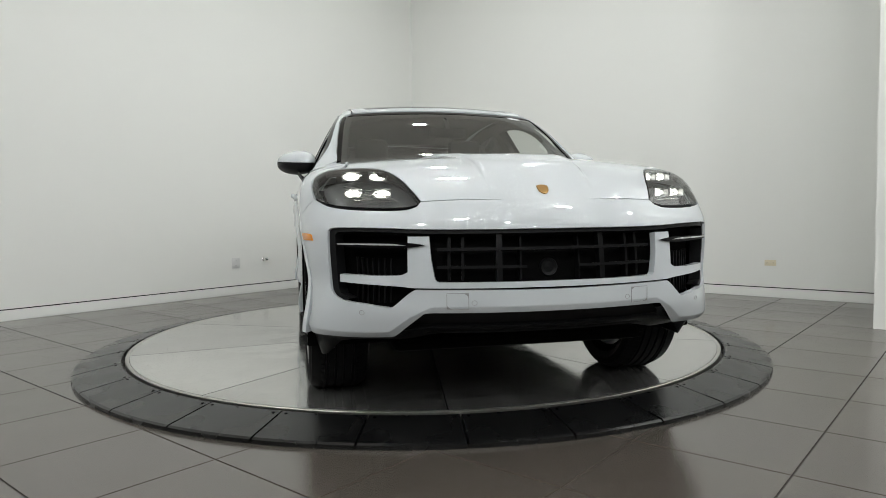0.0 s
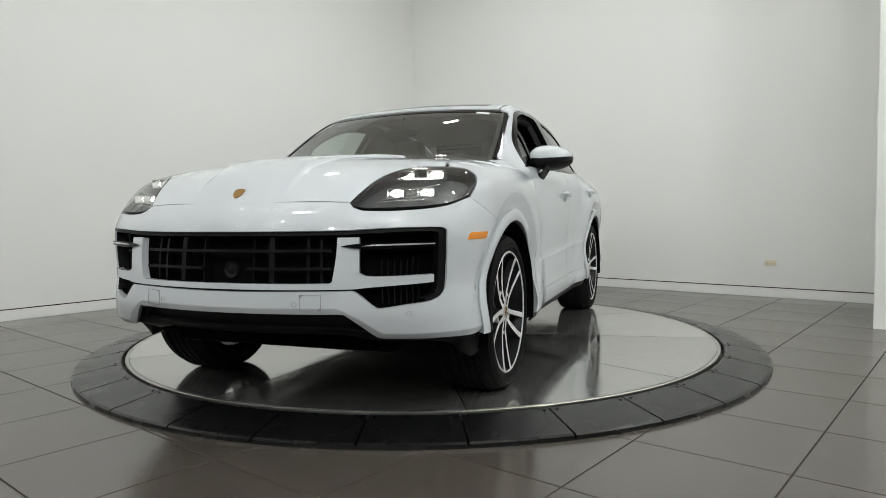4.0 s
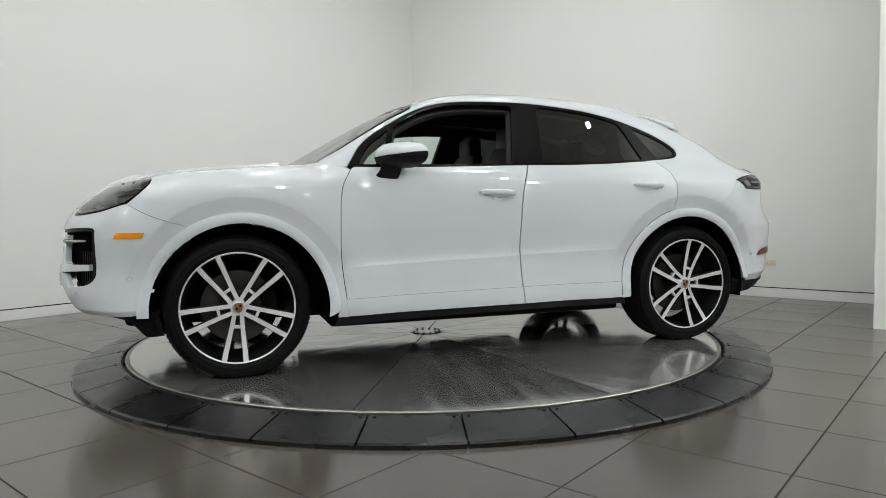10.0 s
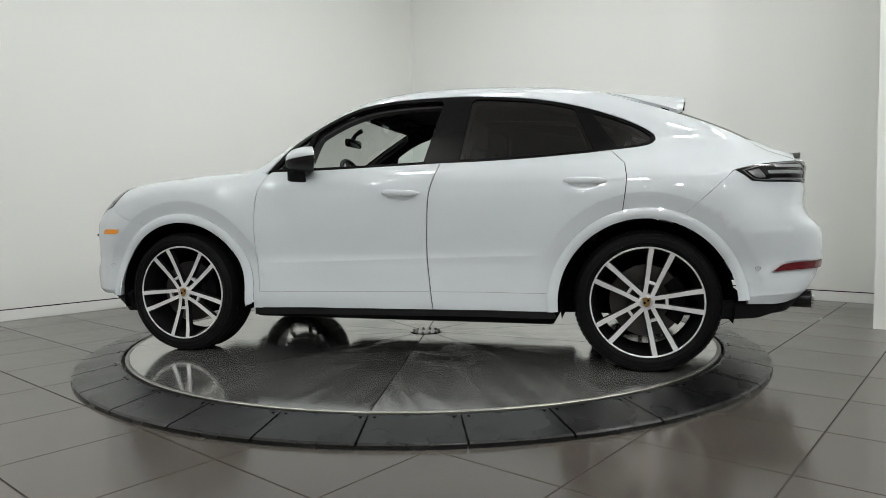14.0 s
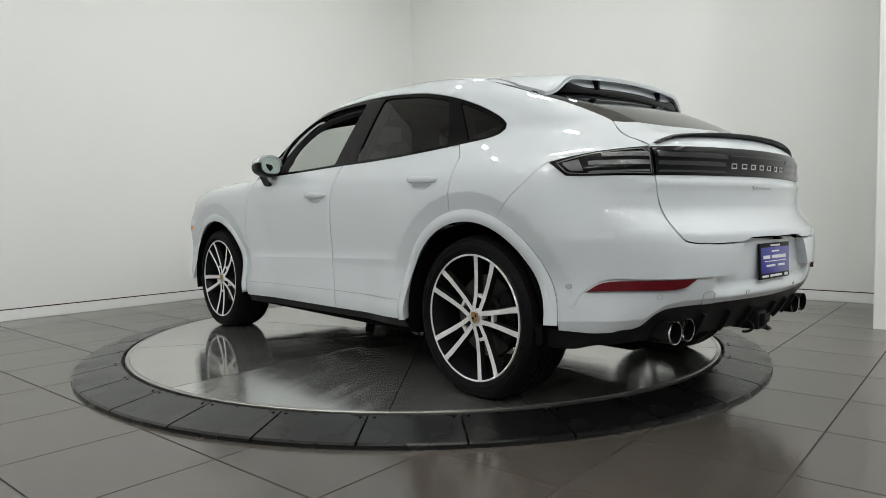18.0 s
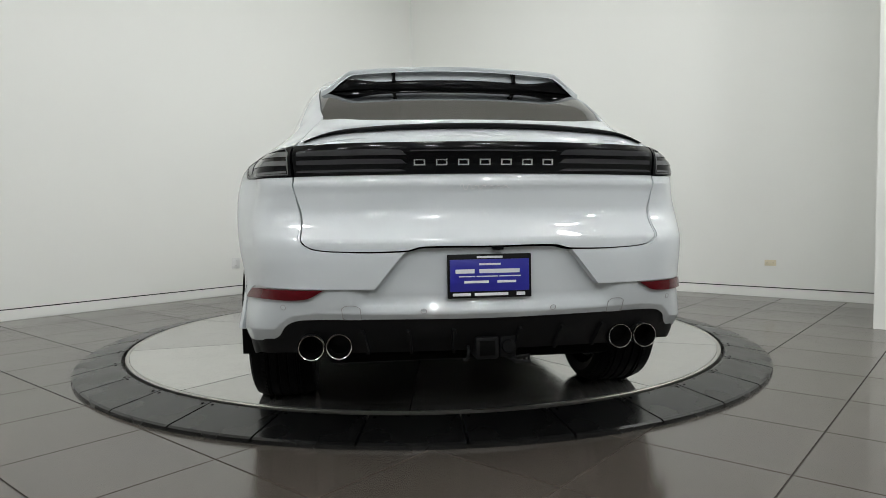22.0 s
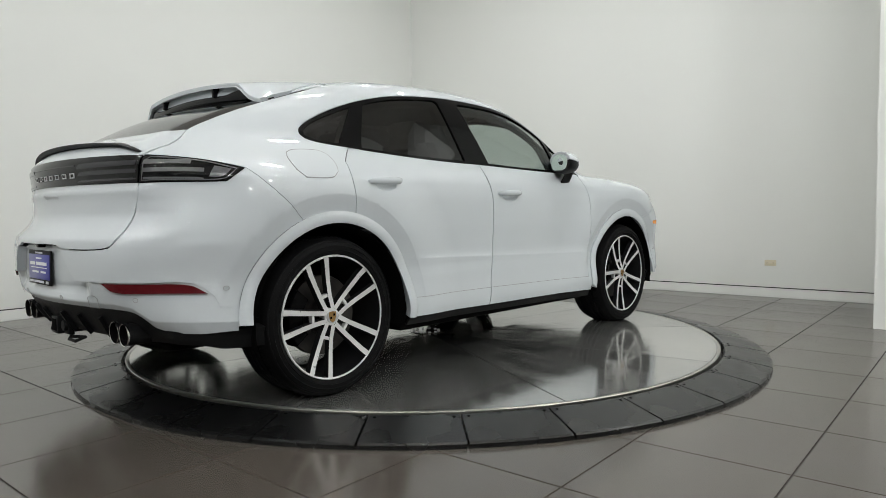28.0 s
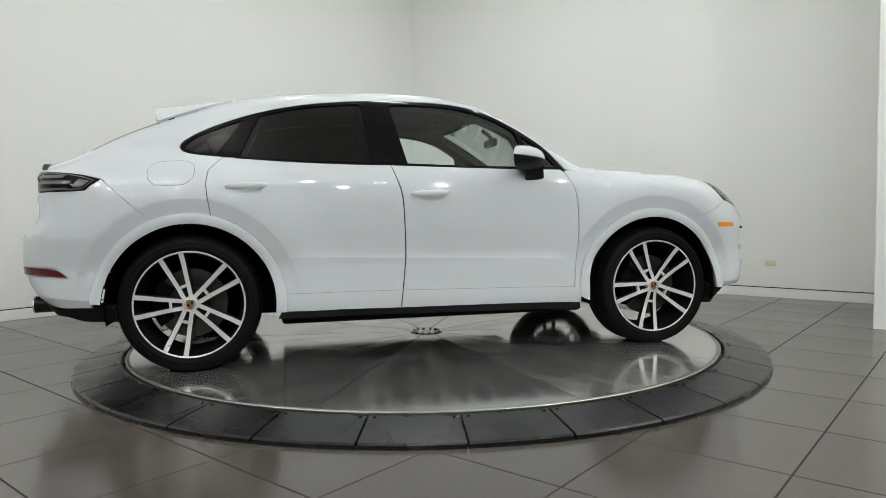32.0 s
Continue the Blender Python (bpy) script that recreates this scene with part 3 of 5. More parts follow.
def ring_piece():
    """One wedge of the ramp: a shallow slope with a rounded outer lip."""
    bm = bmesh.new()
    half = math.pi / 32 - .0023
    prof = [(RING_IN, -.002), (RING_IN, .061), (RING_IN + .012, .064), (RING_OUT - .05, .031), (RING_OUT - .012, .025), (RING_OUT, .018), (RING_OUT + .002, 0)]
    rows = []
    for k in range(7):
        a = -half + 2 * half * k / 6
        rows.append([bm.verts.new((r * math.cos(a), r * math.sin(a), z)) for r, z in prof])
    for p, q in zip(rows, rows[1:]):
        for i in range(len(prof) - 1):
            bm.faces.new((p[i], q[i], q[i + 1], p[i + 1]))
    bm.faces.new(rows[0]), bm.faces.new(rows[-1][::-1])
    bmesh.ops.recalc_face_normals(bm, faces=bm.faces)
    return mesh_of(bm, "ramp_piece", M_RUBBER, 6)


piece = ring_piece()
cap = mesh_of(lathe([(0, .002), (.006, .002), (.0078, 0)], 14, "Z"), "bolt", M_DARK, 40)
for k in range(32):
    a = radians(-97.2 + 11.25 * (k + .5))
    ob = new("ramp_piece", piece)
    ob.parent, ob.matrix_basis = ring, Matrix.Rotation(a, 4, "Z")
    for s in (-1, 1):
        b = a + s * radians(4.75)
        c = new("bolt", cap)
        c.parent, c.matrix_basis = ob, Matrix.Rotation(s * radians(4.75), 4, "Z") @ Matrix.Translation((RING_IN + .034, 0, .0610)) @ pose(0, 0, 0, 0, 7.9, 0)

platter = new("turntable_platter")
tagged(platter, "round brushed steel turntable platter with radial seams", "turntable")


def sector():
    bm = bmesh.new()
    half, g = radians(18), .003
    r1 = PLATTER_R - .024
    rows = []
    radii = np.linspace(.12, r1, 5)
    for r in radii:
        h = half - g / r
        rows.append([bm.verts.new((r * math.cos(a), r * math.sin(a), 0)) for a in np.linspace(-h, h, 19)])
    for p, q in zip(rows, rows[1:]):
        for i in range(18):
            bm.faces.new((p[i], q[i], q[i + 1], p[i + 1]))
    r = bmesh.ops.extrude_face_region(bm, geom=bm.faces[:])
    bmesh.ops.translate(bm, vec=(0, 0, -.006), verts=[v for v in r["geom"] if isinstance(v, bmesh.types.BMVert)])
    bmesh.ops.recalc_face_normals(bm, faces=bm.faces)
    return mesh_of(bm, "steel_plate", M_STEEL, 30)


plate_mesh = sector()
for k in range(10):
    ob = new("steel_plate", plate_mesh)
    ob.parent, ob.matrix_basis = platter, Matrix.Rotation(radians(63.2 + 36 * k + 18), 4, "Z")
part("bed", lathe([(0, -.004), (PLATTER_R - .02, -.004), (PLATTER_R - .02, -.05)], 96, "Z"), M_DARK, platter)
part("rim", lathe([(PLATTER_R - .022, -.006), (PLATTER_R - .022, -.001), (PLATTER_R - .016, .0015), (PLATTER_R - .004, .0015), (PLATTER_R, -.002), (PLATTER_R, -.055)], 144, "Z"), M_STEEL_EDGE, platter, "bright polished steel rim")
part("hub_plate", lathe([(0, .004), (.118, .004), (.12, .002), (.12, -.004)], 48, "Z"), M_STEEL, platter)
for k in range(12):
    a = 2 * math.pi * k / 12
    part("hub_bolt", lathe([(0, .012), (.009, .012), (.011, .009), (.011, .003)], 8, "Z", m=Matrix.Translation((.095 * math.cos(a), .095 * math.sin(a), 0))), M_SILVER, platter)
platter.matrix_basis = Matrix.Translation((0, 0, PLATTER_Z))
tagged(block("turntable_pit", -.01, .01, -.01, .01, -.02, -.005, M_DARK), "dark base under the platter", kind="structure")


# ---- the car ----
car = new("car")
tagged(car, "white coupe-roofed sport utility car parked on the turntable", "car")
CC = (car, car)


def front_tuck(P):
    """The nose leans in below its lower crease."""
    a = np.degrees(np.arctan2(np.abs(P[:, 1]), P[:, 0] - AXIS_F))
    return -.45 * np.clip(np.interp(a, FT, FZ) - P[:, 2], 0, .05)


def chin_lean(P):
    """The black chin sits back under the nose and runs away towards the ground."""
    a = np.degrees(np.arctan2(np.abs(P[:, 1]), P[:, 0] - AXIS_F))
    return front_tuck(P) - .62 * np.clip(.385 - P[:, 2], 0, .2) * (1 - step(46, 54, a)) - .03 * (1 - step(22, 31, a))


FT, FZ = (0, 23, 27, 31, 36, 60), (.507, .507, .462, .402, .398, .395)
NOSE_CREASE = [(s * a, float(np.interp(a, FT, FZ))) for s, a in [(-1, b) for b in np.arange(56, 0, -.8)] + [(1, b) for b in np.arange(0, 56, .8)]]


def turn_of(pts, axis):
    """Flank points (x, z) as turns of the front or rear chart."""
    p = on_side(np.array(pts, float))
    return [(math.degrees(math.atan2(y, (x - AXIS_F) if axis > 0 else (AXIS_R - x))), z) for x, y, z in p]


# outlines on the flank, as (x, z)
BELT = [(.83, 1.150), (.48, 1.152), (.13, 1.160), (-.30, 1.174), (-.55, 1.176), (-.87, 1.189), (-1.19, 1.211), (-1.40, 1.232)]
CANT = [(-1.475, 1.250), (-1.500, 1.275), (-1.490, 1.305), (-1.413, 1.358), (-1.249, 1.431), (-1.05, 1.496), (-.816, 1.547), (-.544, 1.577), (-.348, 1.588), (-.057, 1.586),
        (.156, 1.571), (.336, 1.529), (.52, 1.439), (.725, 1.300)]
def dense(pts, n=4):
    out = []
    for a, b in zip(pts, pts[1:]):
        out += [(a[0] + (b[0] - a[0]) * k / n, a[1] + (b[1] - a[1]) * k / n) for k in range(n)]
    return out + [pts[-1]]


SEAM_FB = dense([(1.979, .943), (1.915, .906), (1.853, .876), (1.780, .850), *arc(ARCH_F, ARCH_OUT, 60, 60, 1)], 3)
SEAM_RB = dense([(-1.884, 1.086), (-1.774, .985), *arc(ARCH_R, ARCH_OUT, 112, 112, 1)], 6)
SEAM_F = [(.822, 1.132), (.878, 1.021), (.894, .816), (.889, .61), (.855, .302)]
SEAM_B = [(-.292, 1.172), (-.236, 1.003), (-.22, .805), (-.215, .639), (-.229, .472), (-.248, .311)]
SEAM_R = [(-1.262, 1.213), (-1.333, 1.139), (-1.342, 1.05), (-1.322, .874)]

def ridge(P, at, up, down, tall):
    """A crisp horizontal ridge: it swells up to the line and falls away below it."""
    d = P[:, 2] - at
    return tall * np.where(d > 0, np.exp(-np.maximum(d, 0) / up), 1 - step(0, down, np.maximum(-d, 0)) ** .8)


def door_line(x):
    return .6085 - .0325 * x


def door_crease(P):
    x = P[:, 0]
    return ridge(P, door_line(x), .034, .17, .0135) * (1 - step(.70, .90, x)) * step(-1.0, -.72, x)


DOOR_CREASE = [(x, door_line(x)) for x in np.arange(-.98, .88, .018)]
ARCH_CREASE = [arc(c, .600, -2, 182, 70) for c in (ARCH_F, ARCH_R)]
CUPS = [[(x + .078 * math.cos(a) + .006, z - .016 + .034 * math.sin(a)) for a in np.linspace(0, 2 * math.pi, 20, endpoint=False)] for x, z in ((-.062, 1.000), (-1.124, 1.046))]
front_doors = panel_pair("front_door", "side", [(.80, 1.1502), *SEAM_F, *reversed(SEAM_B), (.13, 1.160), (.48, 1.152)], M_PAINT, CC, "white front door", gap=.0034, lift=door_crease, creases=[DOOR_CREASE], holes=(CUPS[0],))
rear_doors = panel_pair("rear_door", "side", [*SEAM_B, (-.938, .321), *arc(ARCH_R, ARCH_OUT, -5.5, 75, 12), *reversed(SEAM_R), (-1.19, 1.211), (-.87, 1.189), (-.55, 1.176)], M_PAINT, CC, "white rear door", gap=.0034, lift=door_crease, creases=[DOOR_CREASE, ARCH_CREASE[1]], holes=(CUPS[1],))

hood_edge = .735
LIGHT = [(25.2, .919), (26.8, .904), (28.8, .898), (36.2, .900), (43.7, .914), (49.3, .949), (52.3, 1.0), (53.6, 1.046), (52.6, 1.073), (48.8, 1.084), (41, 1.079), (36, 1.060), (31.5, 1.022), (28, .972)]
fender_top = [(x, height(x, hood_edge) - .001) for x in (1.70, 1.6, 1.5, 1.35, 1.2, 1.08)]
panel_pair("front_fender", "side", [*SEAM_FB, *arc(ARCH_F, ARCH_OUT, 66, 188.5, 20), (.855, .300), *reversed(SEAM_F[1:-1]), (.822, 1.134), (.86, 1.147), (.995, 1.176),
           *reversed(fender_top), *[(x, height(x, y) - .001) for x, y in ((1.82, .76), (1.875, .79))], *[(q[0], q[2]) for q in on_front(np.array([(52.6, 1.074), (53.8, 1.046), (52.5, .999)]))]], M_PAINT, CC, creases=[ARCH_CREASE[0]])
roof_edge = [(x, height(x, .60) - .001) for x in (.37, .30, .1, -.2, -.5, -.8, -1.0, -1.2)]
screen_side = [(x, height(x, a) - .001) for x, a in ((.975, .754), (.85, .740), (.70, .722), (.55, .700), (.40, .670), (.385, .638))]
rear_glass_side = [(x, height(x, a) - .001) for x, a in ((-1.37, .622), (-1.5, .628), (-1.62, .627), (-1.75, .620), (-1.88, .612), (-1.985, .602))]
panel_pair("body_side", "side", [(.838, 1.150), (.725, 1.300), *reversed(CANT[:-1]), *reversed(BELT[6:]), *SEAM_R, *arc(ARCH_R, ARCH_OUT, 78, 106, 6), *reversed(SEAM_RB), (-2.016, 1.116), (-2.205, 1.137), *[(x, height(x, a) - .001) for x, a in ((-2.22, .693), (-2.165, .681), (-2.10, .667), (-2.045, .643))], *reversed(rear_glass_side), *reversed(roof_edge), *reversed(screen_side), (.985, 1.176), (.86, 1.147)], M_PAINT, CC, res=.028, creases=[ARCH_CREASE[1]])
def flare_roll(P):
    """The flare is a rolled lip: highest at its middle, falling away to both edges."""
    r = np.hypot(P[:, 0] - np.where(P[:, 0] > 0, ARCH_F, ARCH_R), P[:, 2] - ARCH_Z)
    return .014 * (1 - ((r - .484) / .042) ** 2)


panel_pair("wheel_arch_flare", "side", [*arc(ARCH_F, ARCH_OUT + .007, 184, -2, 26), *arc(ARCH_F, ARCH_IN, -2, 188, 26)], M_PAINT, CC, offset=.006, gap=.0015, depth=.055, res=.013, lift=flare_roll)
panel_pair("wheel_arch_flare", "side", [*arc(ARCH_R, ARCH_OUT + .007, -6, 177, 26), *arc(ARCH_R, ARCH_IN, 177, -6, 26)], M_PAINT, CC, offset=.006, gap=.0015, depth=.055, res=.013, lift=flare_roll)
panel_pair("sill_trim", "side", [(.915, .290), (.86, .298), (-.25, .307), (-.93, .318), (-.952, .312), (-.968, .274), (.925, .250)], M_BLACK, CC, "black plastic sill trim", offset=-.012)

panel_pair("door_sill_strip", "side", [(.872, .402), (.857, .3045), (-.246, .3135), (-.235, .4185), (.32, .410)], M_PAINT, front_doors, offset=.003, depth=.004, gap=.0015)
panel_pair("door_sill_strip", "side", [(-.239, .4185), (-.250, .3135), (-.934, .3235), *arc(ARCH_R, ARCH_OUT + .004, -4, 5, 4)], M_PAINT, rear_doors, offset=.003, depth=.004, gap=.0015)

# the dark joints above the sill strips
panel_pair("strip_joint", "side", [(.870, .4015), (.32, .4095), (-.2345, .418), (-.2345, .4205), (.32, .412), (.870, .404)], M_SEAM, front_doors, offset=.0038, depth=.001, gap=0)
panel_pair("strip_joint", "side", [(-.241, .418), (-.60, .4215), (-.915, .4245), (-.915, .427), (-.60, .424), (-.241, .4205)], M_SEAM, rear_doors, offset=.0038, depth=.001, gap=0)

# window band: gloss black surround with panes
DLO = [(.832, 1.1502), (.725, 1.300), *reversed(CANT[:-1]), *reversed(BELT[1:])]
W_QUARTER = [(.775, 1.166), (.70, 1.275), (.575, 1.375), (.625, 1.166)]
W_FRONT = [(.585, 1.166), (.535, 1.395), (.50, 1.422), (.336, 1.504), (.156, 1.548), (-.057, 1.563), (-.25, 1.562), (-.268, 1.545), (-.186, 1.184), (.13, 1.174)]
W_REAR = [(-.405, 1.189), (-.445, 1.545), (-.465, 1.562), (-.544, 1.558), (-.816, 1.527), (-1.03, 1.478), (-1.055, 1.462), (-1.165, 1.224), (-.87, 1.203)]
W_BACK = [(-1.295, 1.240), (-1.145, 1.447), (-1.249, 1.410), (-1.40, 1.345), (-1.470, 1.297), (-1.472, 1.272), (-1.40, 1.247)]
panel_pair("window_surround", "side", DLO, M_GLOSS, CC, "gloss black window surround", holes=(W_QUARTER, W_FRONT, W_REAR, W_BACK), offset=-.002, res=.03, depth=.02)
for nm, w, g, ds in (("quarter_window", W_QUARTER, G_CLEAR, front_doors), ("side_window", W_FRONT, G_CLEAR, front_doors), ("side_window", W_REAR, G_TINT, rear_doors), ("quarter_window", W_BACK, G_TINT, CC)):
    for ob in panel_pair(nm, "side", w, g, ds, "dark tinted glass" if g is G_TINT else "clear glass", offset=-.009, gap=-.004, depth=0, res=.05):
        if nm == "side_window" and g is G_CLEAR and ob.parent is front_doors[0]:
            bpy.data.objects.remove(ob)  # the driver's window is wound down

# hood, windscreen, roof
BOWF = lambda a: .2 * a * a
lamp_side = [tuple(q[:2]) for q in on_front(np.array([(48.8, 1.0845), (41, 1.0795), (36, 1.0605), (31.5, 1.0225), (28, .9725), (25.6, .926)]))]
hood = [(1.168 - BOWF(.72), -.72), *[(1.168 - BOWF(a), a) for a in (-.5, -.25, 0, .25, .5)], (1.168 - BOWF(.72), .72), (1.25, hood_edge), (1.5, hood_edge), (1.70, .740), (1.82, .760), *lamp_side]
turned = len(hood)
hood += [(2.349 - .33 * a * a, a) for a in (.42, .2, 0, -.2, -.42)]
hood += [(x, -y) for x, y in reversed(hood[7:turned])]


def hood_lines(P):
    a = np.abs(P[:, 1])
    line = .262 - (P[:, 0] - 1.1) * .035
    dome = .017 * (1 - step(-.004, .018, a - line)) * (1 - step(2.05, 2.32, P[:, 0]))
    return dome


panel("hood", "top", hood, M_PAINT, car, "white hood with two raised creases", lift=hood_lines, res=.022, creases=[[(x, s * (.265 - (x - 1.1) * .035)) for x in np.arange(1.12, 2.3, .018)] for s in (-1, 1)])
panel("windscreen", "top", [(1.155 - BOWF(.72), -.738), *[(1.16 - BOWF(a), a) for a in (-.5, -.25, 0, .25, .5)], (1.155 - BOWF(.72), .738), (.85, .736), (.70, .718), (.55, .696), (.395, .666), (.43, .45), (.455, .2), (.46, 0), (.455, -.2), (.43, -.45),
      (.395, -.666), (.55, -.696), (.70, -.718), (.85, -.736)], G_SCREEN, car, "large raked windscreen", offset=-.006, depth=0, gap=-.004, res=.05)
panel_pair("screen_trim", "top", [(.975, .7525), (.85, .7385), (.70, .7205), (.55, .6985), (.40, .6685), (.40, .645), (.55, .675), (.70, .697), (.85, .715), (.975, .729)], M_GLOSS, CC, "black windscreen side trim", offset=-.002, depth=.006, gap=0)
panel("windscreen_band", "top", [(.475, 0), (.47, .2), (.445, .45), (.41, .64), (.385, .60), (.40, .45), (.43, .2), (.435, 0), (.43, -.2), (.40, -.45), (.385, -.60), (.41, -.64), (.445, -.45), (.47, -.2)], M_GLOSS, car, "black band along the windscreen top", offset=-.004, gap=0, depth=.004)
panel("roof_panel", "top", [(.42, 0), (.415, .2), (.385, .45), (.37, .598), (0, .598), (-.6, .598), (-1.2, .598), (-1.21, 0), (-1.2, -.598), (-.6, -.598), (0, -.598), (.37, -.598), (.385, -.45), (.415, -.2)], M_PAINT, car,
      holes=([(.33, 0), (.31, .5), (.2, .52), (-.6, .52), (-1.12, .50), (-1.15, 0), (-1.12, -.50), (-.6, -.52), (.2, -.52), (.31, -.5)],), res=.03)
panel("roof_glass", "top", [(.335, 0), (.315, .505), (.2, .525), (-.6, .525), (-1.125, .505), (-1.155, 0), (-1.125, -.505), (-.6, -.525), (.2, -.525), (.315, -.505)], M_GLOSS, car, "black panoramic glass roof", offset=-.003, depth=0, gap=0)

# rear window and deck
GLASS_R = [(-1.985, .600), (-2.03, .565), (-2.10, .43), (-2.145, .22), (-2.158, 0)]
panel("rear_window", "top", [(-1.36, .615), (-1.5, .624), (-1.62, .623), (-1.75, .616), (-1.88, .608), *GLASS_R, *[(x, -y) for x, y in reversed(GLASS_R[:-1])], (-1.88, -.608), (-1.75, -.616), (-1.62, -.623), (-1.5, -.624), (-1.36, -.615)], G_REAR, car, "dark tinted rear window", offset=-.005, depth=0, gap=-.004, res=.045)
deck_back = lambda a: -2.352 + .21 * a * a
half_deck = [(-1.992, .603), (-2.045, .640), (-2.10, .664), (-2.165, .678), (-2.228, .692), *[(deck_back(a), a) for a in (.62, .5, .25)]]
panel("deck", "top", [*half_deck, (deck_back(0), 0), *[(x, -y) for x, y in reversed(half_deck)], *[(x - .008, -y) for x, y in GLASS_R[1:-1]], (-2.166, 0), *[(x - .008, y) for x, y in reversed(GLASS_R[1:-1])]], M_PAINT, car, "white tailgate top below the rear window", res=.026)

# tailgate, light bar and rear bumper
GATE = [(0, .757), (11.2, .757), (13.9, .744), (23.6, .742), (28.6, .752), (30.4, .775), (31.0, .80), (32.4, .883), (33.5, .96), (33.7, 1.020)]
GATE_CREASE = [(a, .783) for a in np.arange(-33, 33.1, .9)]
panel("tailgate", "rear", both(GATE + [(22, 1.022), (0, 1.024)]), M_PAINT, car, "white tailgate", lift=lambda P: ridge(P, .783, .045, .08, .007), creases=[GATE_CREASE])
panel("deck_edge", "rear", both([(0, 1.1425), (22, 1.1405), (34.0, 1.1355), (34.0, 1.150), (28, 1.166), (22, 1.176), (12, 1.182), (0, 1.184)]), M_PAINT, car, gap=0, depth=.01)
LBAR = [(0, 1.022), (33.6, 1.020), (34.2, 1.134), (22, 1.139), (0, 1.141)]
bar = panel("light_bar", "rear", both(LBAR), M_TAILIN, car, "full-width smoked tail light bar", offset=.004, depth=.03)
tails = panel_pair("tail_light", "rear", [(34.0, 1.020), (42, 1.022), (49.5, 1.027), (51.5, 1.055), (53, 1.084), (46, 1.114), (40, 1.128), (34.5, 1.134)], M_TAILIN, CC, "smoked tail light", offset=.004, depth=.03)
for z0, z1 in ((1.094, 1.112), (1.062, 1.079), (1.033, 1.041)):
    for s in (-1, 1):
        panel("light_guide", "rear", [(s * 14.2, z0), (s * 33.2, z0), (s * 33.2, z1), (s * 15.4, z1)], M_TAILBAR, bar, offset=.0055, depth=.003, gap=0)
    panel_pair("light_guide", "rear", [(35, z0), (45.5 if z0 < 1.09 else 43, z0), (45.5 if z0 < 1.09 else 43, z1), (35, z1)], M_TAILSIDE, tails, offset=.0055, depth=.003, gap=0)
panel("light_guide", "rear", [(-13.5, 1.106), (13.5, 1.106), (13.5, 1.111), (-13.5, 1.111)], M_TAILBAR, bar, offset=.0055, depth=.003, gap=0)
for k in range(7):
    c = 11.9 * (1 - k / 3)
    panel("letter_block", "rear", [(c + 1.0, 1.054), (c - 1.0, 1.054), (c - 1.0, 1.078), (c + 1.0, 1.078)], M_SILVER, bar, "plain silver letter block", offset=.008, depth=.005, gap=0,
          holes=([(c + .76, 1.0585), (c - .76, 1.0585), (c - .76, 1.0735), (c + .76, 1.0735)],))
swash = []
for k in range(181):
    u = k / 180
    lean = .35 * math.sin(u * 44)
    tall = .0095 * (1 - u) ** 4 + .0042
    swash.append((4.7 - 9.4 * u + lean * .5 * math.cos(u * 44 + .6), .9725 + tall * math.sin(u * 44)))
part("script_badge", tube([tuple(q) for q in on_rear(np.array(swash)) - np.array((.0015, 0, 0))], .0012, 5), M_SILVER, car, "small silver script flourish")
TAIL_EDGE = flow(np.array([(34.6, 1.026), (42, 1.028), (49.0, 1.033), (50.7, 1.057), (51.6, 1.079), (46, 1.106), (40, 1.121), (34.9, 1.127)]) * (.0195, 1), 38)
panel_pair("light_guide", "rear", [tuple(q) for q in (TAIL_EDGE / (.0195, 1))[::4]], M_TAILSIDE, tails, "pale light guide loop", offset=.0057, depth=.002, gap=0, res=.02,
           holes=([tuple(q) for q in (shrink(TAIL_EDGE, .0045) / (.0195, 1))[::4]],))
panel_pair("lamp_tip", "rear", [(46.4, 1.043), (48.6, 1.043), (49.9, 1.062), (50.4, 1.076), (47.2, 1.088)], M_TAILSIDE, tails, "pale clear lamp tip", offset=.0055, depth=.002, gap=0, res=.02)

side_circle = turn_of(arc(ARCH_R, ARCH_OUT, 179, 117, 11), -1)
BUMP_R = [(0, .485), (31, .483), (34.3, .462), (36.8, .41), (40, .387), *[q for q in side_circle if q[1] > .385], *turn_of(SEAM_RB[::-1], -1), (51.4, 1.055), (49.7, 1.025), (42, 1.020), (33.9, 1.018), (33.7, .96), (32.6, .883), (31.2, .80), (30.6, .775), (28.7, .75), (23.6, .740), (13.8, .742), (11.2, .755), (0, .755)]
def recess(P):
    """The plate recess in the middle of the bumper."""
    a, z = np.abs(P[:, 1]), P[:, 2]
    return -.030 * (1 - step(.42, .52, a)) * step(.515, .565, z) + tuck(P)


def tuck(P):
    """Below its lower crease the bumper leans in."""
    a = np.degrees(np.arctan2(np.abs(P[:, 1]), AXIS_R - P[:, 0]))
    zc = np.interp(a, (0, 29, 33, 35, 36.6, 43.6, 55), (.51, .515, .504, .477, .449, .438, .42))
    return -.42 * np.clip(zc - P[:, 2], 0, .06)


LOW_CREASE = [(s * a, float(np.interp(a, (0, 29, 33, 35, 36.6, 43.6, 55), (.51, .515, .504, .477, .449, .438, .42)))) for s, a in [(-1, b) for b in np.arange(54, 0, -.8)] + [(1, b) for b in np.arange(0, 54, .8)]]


